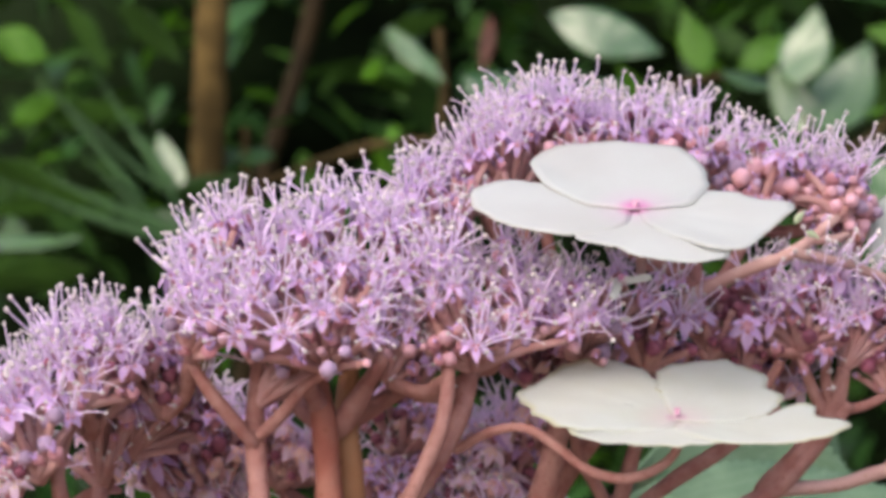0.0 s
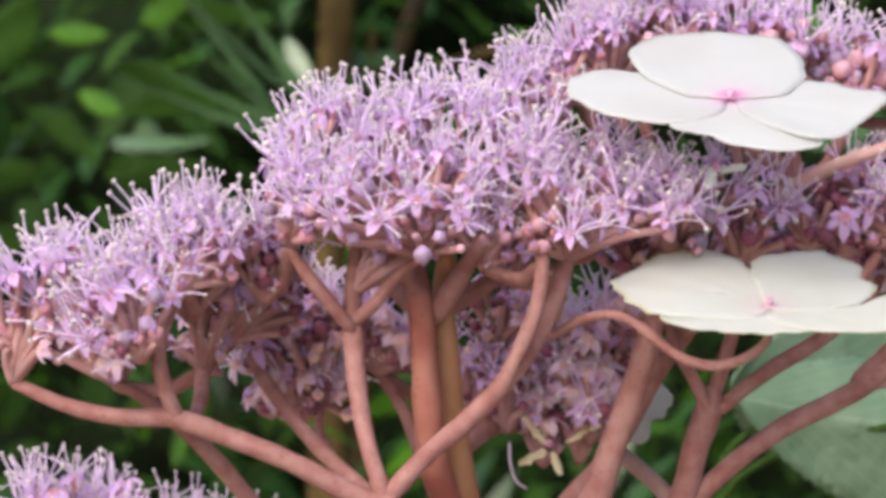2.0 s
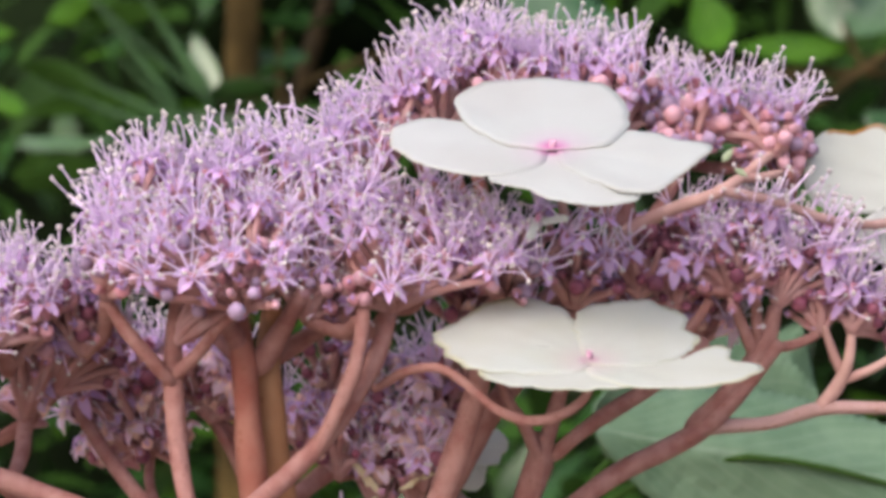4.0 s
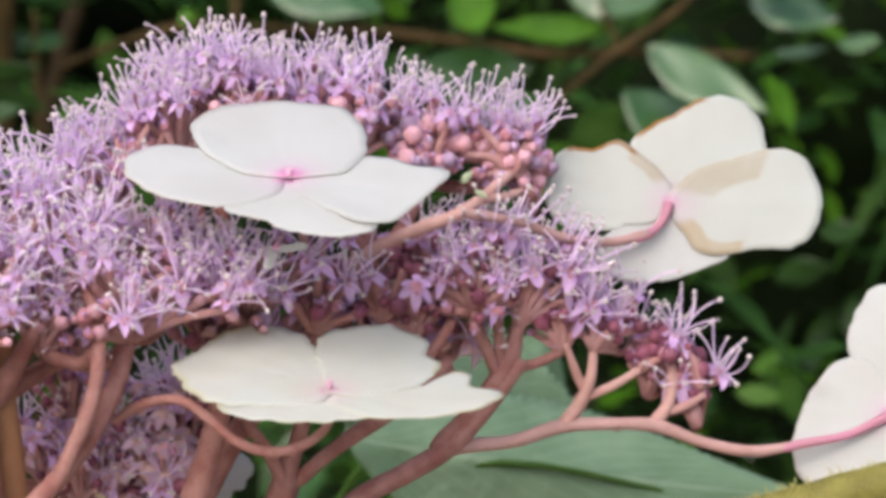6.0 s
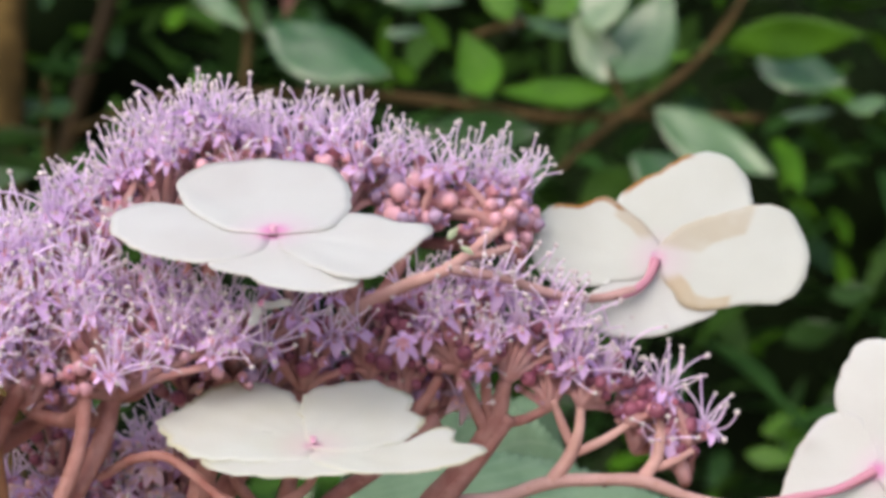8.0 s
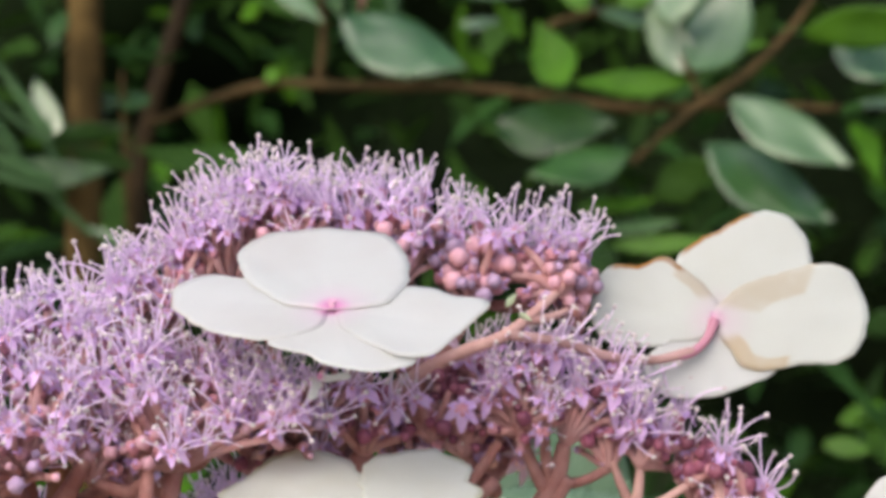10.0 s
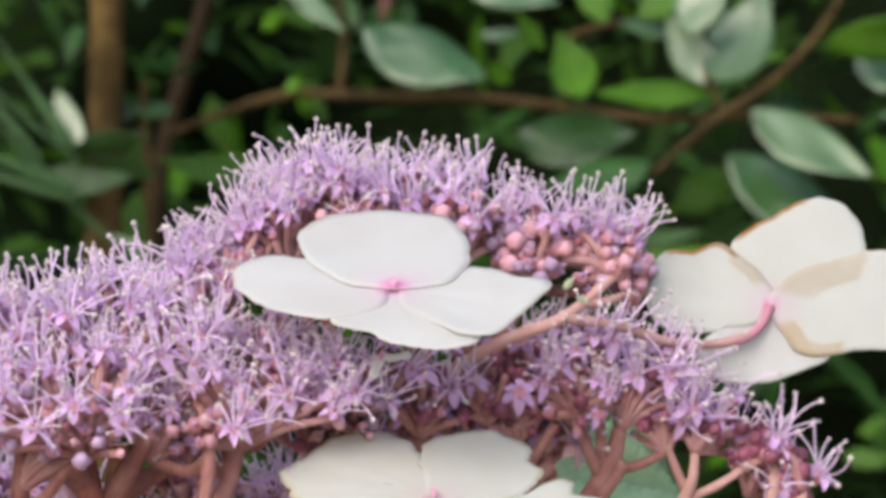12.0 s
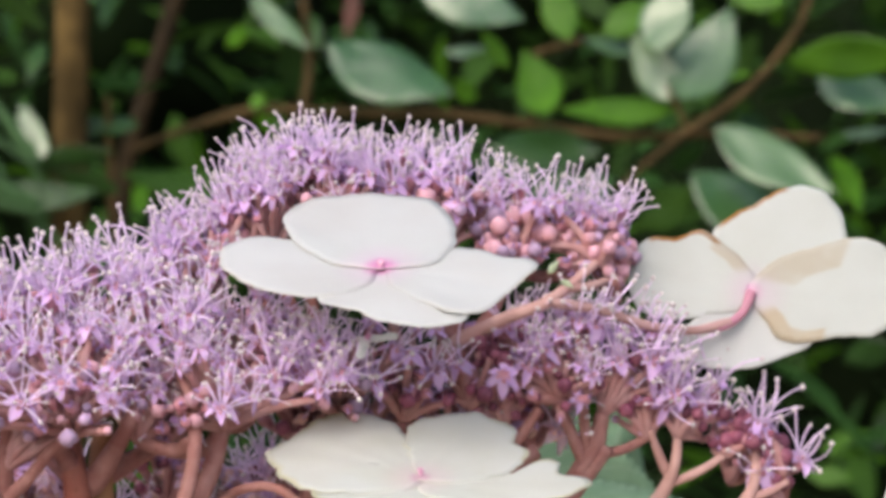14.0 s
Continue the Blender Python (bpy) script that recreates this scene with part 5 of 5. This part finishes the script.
LEAVES = [
    ((-107, 715, 60.2), (-52, 690, 37.1), 32.1, SHINY_LEAF, -36),
    ((54, 695, 23.5), (102, 680, -2.9), 25.5, PALE_LEAF, -34),
    ((44, 712, 5.7), (96, 700, -26.8), 30.5, SHINY_LEAF, -34),
    ((40, 700, 35.8), (62, 728, 75.2), 28.6, PALE_LEAF, -8),
    ((39, 706, 36.4), (21, 716, 64.5), 20.0, PALE_LEAF, -10),
    ((30, 690, 55.4), (40, 704, 88.4), 22.2, PALE_LEAF, -10),
    ((-13, 718, 31.2), (-26, 742, 59.1), 20.7, FRESH_LEAF, 5),
    ((39, 712, 32.6), (-10, 700, 31.9), 14.3, FRESH_LEAF, 30),
    ((-43, 722, 14.2), (9, 712, 15.5), 33.6, GLOSS_LEAF, -40),
    ((14, 702, 3.2), (-28, 690, -5.3), 26.7, GLOSS_LEAF, 48),
    ((85, 708, 52.8), (139, 690, 55.2), 19.3, FRESH_LEAF, 20),
    ((97, 722, 45.8), (134, 710, 34.7), 27.1, SHINY_LEAF, -45),
    ((-9, 722, -19.5), (26, 712, -16.1), 8.3, FRESH_LEAF, -30),
    ((-0, 720, -28.5), (34, 710, -25.9), 7.8, PALE_LEAF, -40),
    ((5, 715, -35.3), (51, 705, -32.7), 8.9, FRESH_LEAF, -20),
    ((-144, 735, 0.2), (-198, 720, 5.7), 21.0, MID_LEAF, 45),
    ((-223, 690, 6.8), (-236, 704, 37.7), 13.2, PALE_LEAF, 12),
    ((-202, 715, 29.2), (-223, 705, 24.8), 13.1, GLOSS_LEAF, 40),
    ((-203, 715, 29.2), (-186, 705, 27.0), 11.9, GLOSS_LEAF, -40),
    ((-251, 690, -2.5), (-196, 680, -0.9), 15.9, GLOSS_LEAF, -20),
    ((-213, 690, -23.9), (-190, 690, -31.1), 3.2, PALE_LEAF, -30),
    ((-143, 735, 35.5), (-138, 735, 42.0), 6.8, FRESH_LEAF, -10),
    ((-145, 742, 83.9), (-117, 730, 59.4), 11.2, PALE_LEAF, -35),
    ((-71, 725, 87.8), (-22, 700, 68.7), 22.8, SHINY_LEAF, -15),
    ((-5, 720, 61.9), (-16, 735, 91.6), 16.1, FRESH_LEAF, 10),
    ((8, 740, 66.0), (30, 735, 79.1), 15.7, FRESH_LEAF, -20),
    ((-33, 750, 52.7), (-45, 745, 69.2), 8.2, FRESH_LEAF, 20),
    ((23, 745, 58.9), (-1, 735, 63.9), 10.5, PALE_LEAF, 40),
    ((-60, 745, 58.8), (-41, 738, 60.0), 7.4, PALE_LEAF, -40),
    ((-48, 752, 38.7), (-57, 745, 47.9), 9.9, FRESH_LEAF, 20),
    ((61, 735, 81.2), (87, 725, 77.1), 10.8, FRESH_LEAF, -20),
    ((65, 760, 49.9), (75, 750, 67.6), 12.7, MID_LEAF, -20),
    ((53, 765, 53.9), (72, 755, 48.5), 11.3, FRESH_LEAF, -25),
    ((24, 745, -15.9), (47, 735, 1.2), 21.3, MID_LEAF, -15),
    ((110, 745, 22.5), (132, 735, 24.2), 6.5, PALE_LEAF, -45),
    ((-6, 755, 84.6), (18, 745, 71.5), 10.8, MID_LEAF, -15),
    ((134, 720, 25.9), (151, 712, 28.1), 11.3, PALE_LEAF, -45),
    ((128, 725, -52.9), (145, 715, -49.4), 10.8, SHINY_LEAF, 25),
    ((110, 735, -72.7), (133, 725, -65.2), 14.2, GLOSS_LEAF, 25),
    ((100, 725, -109.9), (122, 712, -101.1), 11.6, FRESH_LEAF, -20),
    ((93, 722, -119.1), (113, 715, -120.8), 9.7, FRESH_LEAF, -25),
    ((-319, 735, 82.9), (-289, 722, 70.5), 17.1, FRESH_LEAF, -5),
    ((-313, 740, 44.4), (-285, 725, 55.9), 13.0, FRESH_LEAF, -5),
    ((-315, 715, 5.2), (-251, 700, 12.4), 11.2, MID_LEAF, 32),
    ((-317, 715, -9.1), (-267, 700, -9.2), 9.9, PALE_LEAF, -50),
    ((-316, 712, -26.7), (-262, 700, -18.8), 19.6, MID_LEAF, 32),
    ((-265, 748, 96.2), (-232, 735, 69.9), 17.4, MID_LEAF, 32),
    ((-291, 752, 95.6), (-267, 742, 65.6), 17.5, MID_LEAF, 32),
    ((-158, 758, 63.7), (-146, 748, 71.7), 8.0, FRESH_LEAF, -5),
    ((-144, 765, 84.2), (-120, 755, 93.1), 11.8, MID_LEAF, 32),
    ((-365, 690, 20.3), (-337, 675, 55.8), 21.8, MID_LEAF, 20),
    ((-358, 745, 39.8), (-324, 732, 38.8), 10.5, FRESH_LEAF, -5),
    ((-300, 740, 44.8), (-253, 732, 50.7), 14.5, MID_LEAF, 32),
    ((-341, 735, 12.8), (-314, 722, 2.8), 10.4, FRESH_LEAF, -5),
    ((-321, 720, -11.5), (-272, 712, -8.0), 9.0, PALE_LEAF, -40),
    ((-323, 722, -22.3), (-272, 712, -17.3), 18.7, MID_LEAF, 32),
    ((-366, 745, 6.4), (-326, 730, -18.7), 19.1, MID_LEAF, 32),
    ((-380, 725, -29.5), (-349, 715, -18.8), 17.1, MID_LEAF, 32),
    ((-381, 722, -57.4), (-351, 712, -47.5), 15.9, MID_LEAF, 32),
    ((-327, 748, 27.3), (-272, 735, 7.1), 16.3, MID_LEAF, 32),
    # two dark leaves added to stand in for shade on the lower trunk
    ((-228, 688, 10.6), (-190, 680, 18.3), 11.7, GLOSS_LEAF, 35),
    ((-191, 690, 1.0), (-217, 682, 8.7), 11.7, GLOSS_LEAF, -35),
    ((-99, 745, 89.7), (-102, 738, 64.5), 7.9, DRY_LEAF, 10),
]
for k, (a, b2, w, mat, roll) in enumerate(LEAVES):
    leaf_blade("leaf", shrub, a, b2, w, mat, roll, 0.10, (0.04, -0.04, 0.02)[k % 3], 0, k, 0.0002, 16, 8, 0.85, sharp=0.6)
# the mass of smaller leaves behind
r = random.Random(9)
mass = bmesh.new()
def in_crown(x, y, z, centre, radii):
    """True inside an uneven rounded crown."""
    d = Vector(((x - centre[0]) / radii[0], (y - centre[1]) / radii[1], (z - centre[2]) / radii[2]))
    return d.length < 1 + 0.35 * noise.noise(d.normalized() * 2.3) + 0.15 * noise.noise(d.normalized() * 7)


for k in range(13500):
    x, y, z = r.uniform(-1000, 800), r.uniform(760, 1700), r.uniform(-1100, 620)
    if not in_crown(x, y, z, (-100, 1230, -230), (780, 470, 800)):
        continue
    if r.random() < 0.15 + 0.5 * noise.noise((x * 0.006, y * 0.004, z * 0.006)):
        continue
    ln, w = r.uniform(25, 60), r.uniform(9, 22)
    d = Vector((r.uniform(-1, 1), r.uniform(-0.9, 0.3), r.uniform(-0.8, 0.6))).normalized()
    a = Vector((x, y, z))
    side = d.cross(Vector((r.uniform(-0.5, 0.5), r.uniform(-0.5, 0.5), 1))).normalized()
    up = side.cross(d)

    def fn(u, v):
        q = w / 2 * v * (math.sin(math.pi * u ** 0.75) ** 0.85 + 0.02)
        return mm(a + d * ln * u + side * q + up * (0.12 * abs(q) - ln * 0.25 * (u - 0.4) ** 2))
    sheet(mass, fn, 5, 2, r.choice((0, 0, 0, 0, 0, 0, 1, 1, 1, 1, 1, 2)))
tagged(part("foliage", mass, [GLOSS_LEAF, MID_LEAF, FRESH_LEAF], shrub), kind="stuff")

low = bmesh.new()
for k in range(3400):
    x, y, z = r.uniform(-460, 300), r.uniform(420, 700), r.uniform(-1120, -80)
    if z > -75 - 0.10 * (690 - y) or not in_crown(x, y, z, (-80, 580, -560), (390, 170, 560)):
        continue
    if noise.noise((x * 0.012, y * 0.01, z * 0.012)) < -0.08:
        continue
    ln, w = r.uniform(25, 55), r.uniform(8, 18)
    d = Vector((r.uniform(-1, 1), r.uniform(-0.9, 0.3), r.uniform(-0.3, 0.7))).normalized()
    a = Vector((x, y, z))
    side = d.cross(Vector((r.uniform(-0.5, 0.5), r.uniform(-0.5, 0.5), 1))).normalized()
    up = side.cross(d)
    sheet(low, fn, 5, 2, r.choice((0, 0, 0, 1, 1, 2)))
tagged(part("low_foliage", low, [GLOSS_LEAF, MID_LEAF, FRESH_LEAF], shrub), kind="stuff")

# ---- strap-leaved clump ----
clump = thing("strap_leaf_clump", (-0.30, 0.70, 0.0), "clump of long narrow arching green leaves", "plant")
BLADES = [
    ((-288, 700, 60.5), (-247, 685, 27.5), 4.4),
    ((-270, 700, 29.7), (-227, 685, -8.9), 5.1),
    ((-259, 700, 58.0), (-233, 685, 21.7), 4.6),
    ((-281, 700, 53.7), (-251, 685, 23.2), 5.7),
    ((-272, 700, 30.8), (-236, 685, 3.1), 5.1),
    ((-257, 700, 52.5), (-233, 685, 25.6), 6.7),
    ((-279, 700, 16.2), (-240, 685, 1.9), 7.7),
    ((-341, 700, 3.5), (-305, 685, 25.3), 2.6),
    ((-300, 700, 14.7), (-247, 685, -1.9), 6.7),
]
for k, (a, b2, w) in enumerate(BLADES):
    a, b2 = Vector(a[:3]), Vector(b2[:3])
    lo = (a if a.z < b2.z else b2)
    hi = (b2 if a.z < b2.z else a)
    lo2 = lo + (lo - hi) * 0.6
    leaf_blade("blade", clump, lo2, hi + (hi - lo) * 0.3, w * 0.72, BLADE, 20, 0.15, 0.25, 0, 60 + k, 0.0003, 16, 4, 0.6)

# ---- drops of dew ----
WATER = bpy.data.materials.new("water")
WATER.use_nodes = True
wb = WATER.node_tree.nodes["Principled BSDF"]
wb.inputs["Roughness"].default_value = 0.02
wb.inputs["IOR"].default_value = 1.33
wb.inputs["Transmission Weight"].default_value = 1.0
for c, rad in (((49.6, 27.5, -33.1), 0.55), ((34.2, 28.5, -30.1), 0.35)):
    b = bmesh.new()
    ball(b, mm(c), rad * 0.001, 0, 1.15, None, 3)
    tagged(part("dew_drop", b, WATER, None), "clear drop of dew under a pink flower stalk", "water drop", "drops of dew")
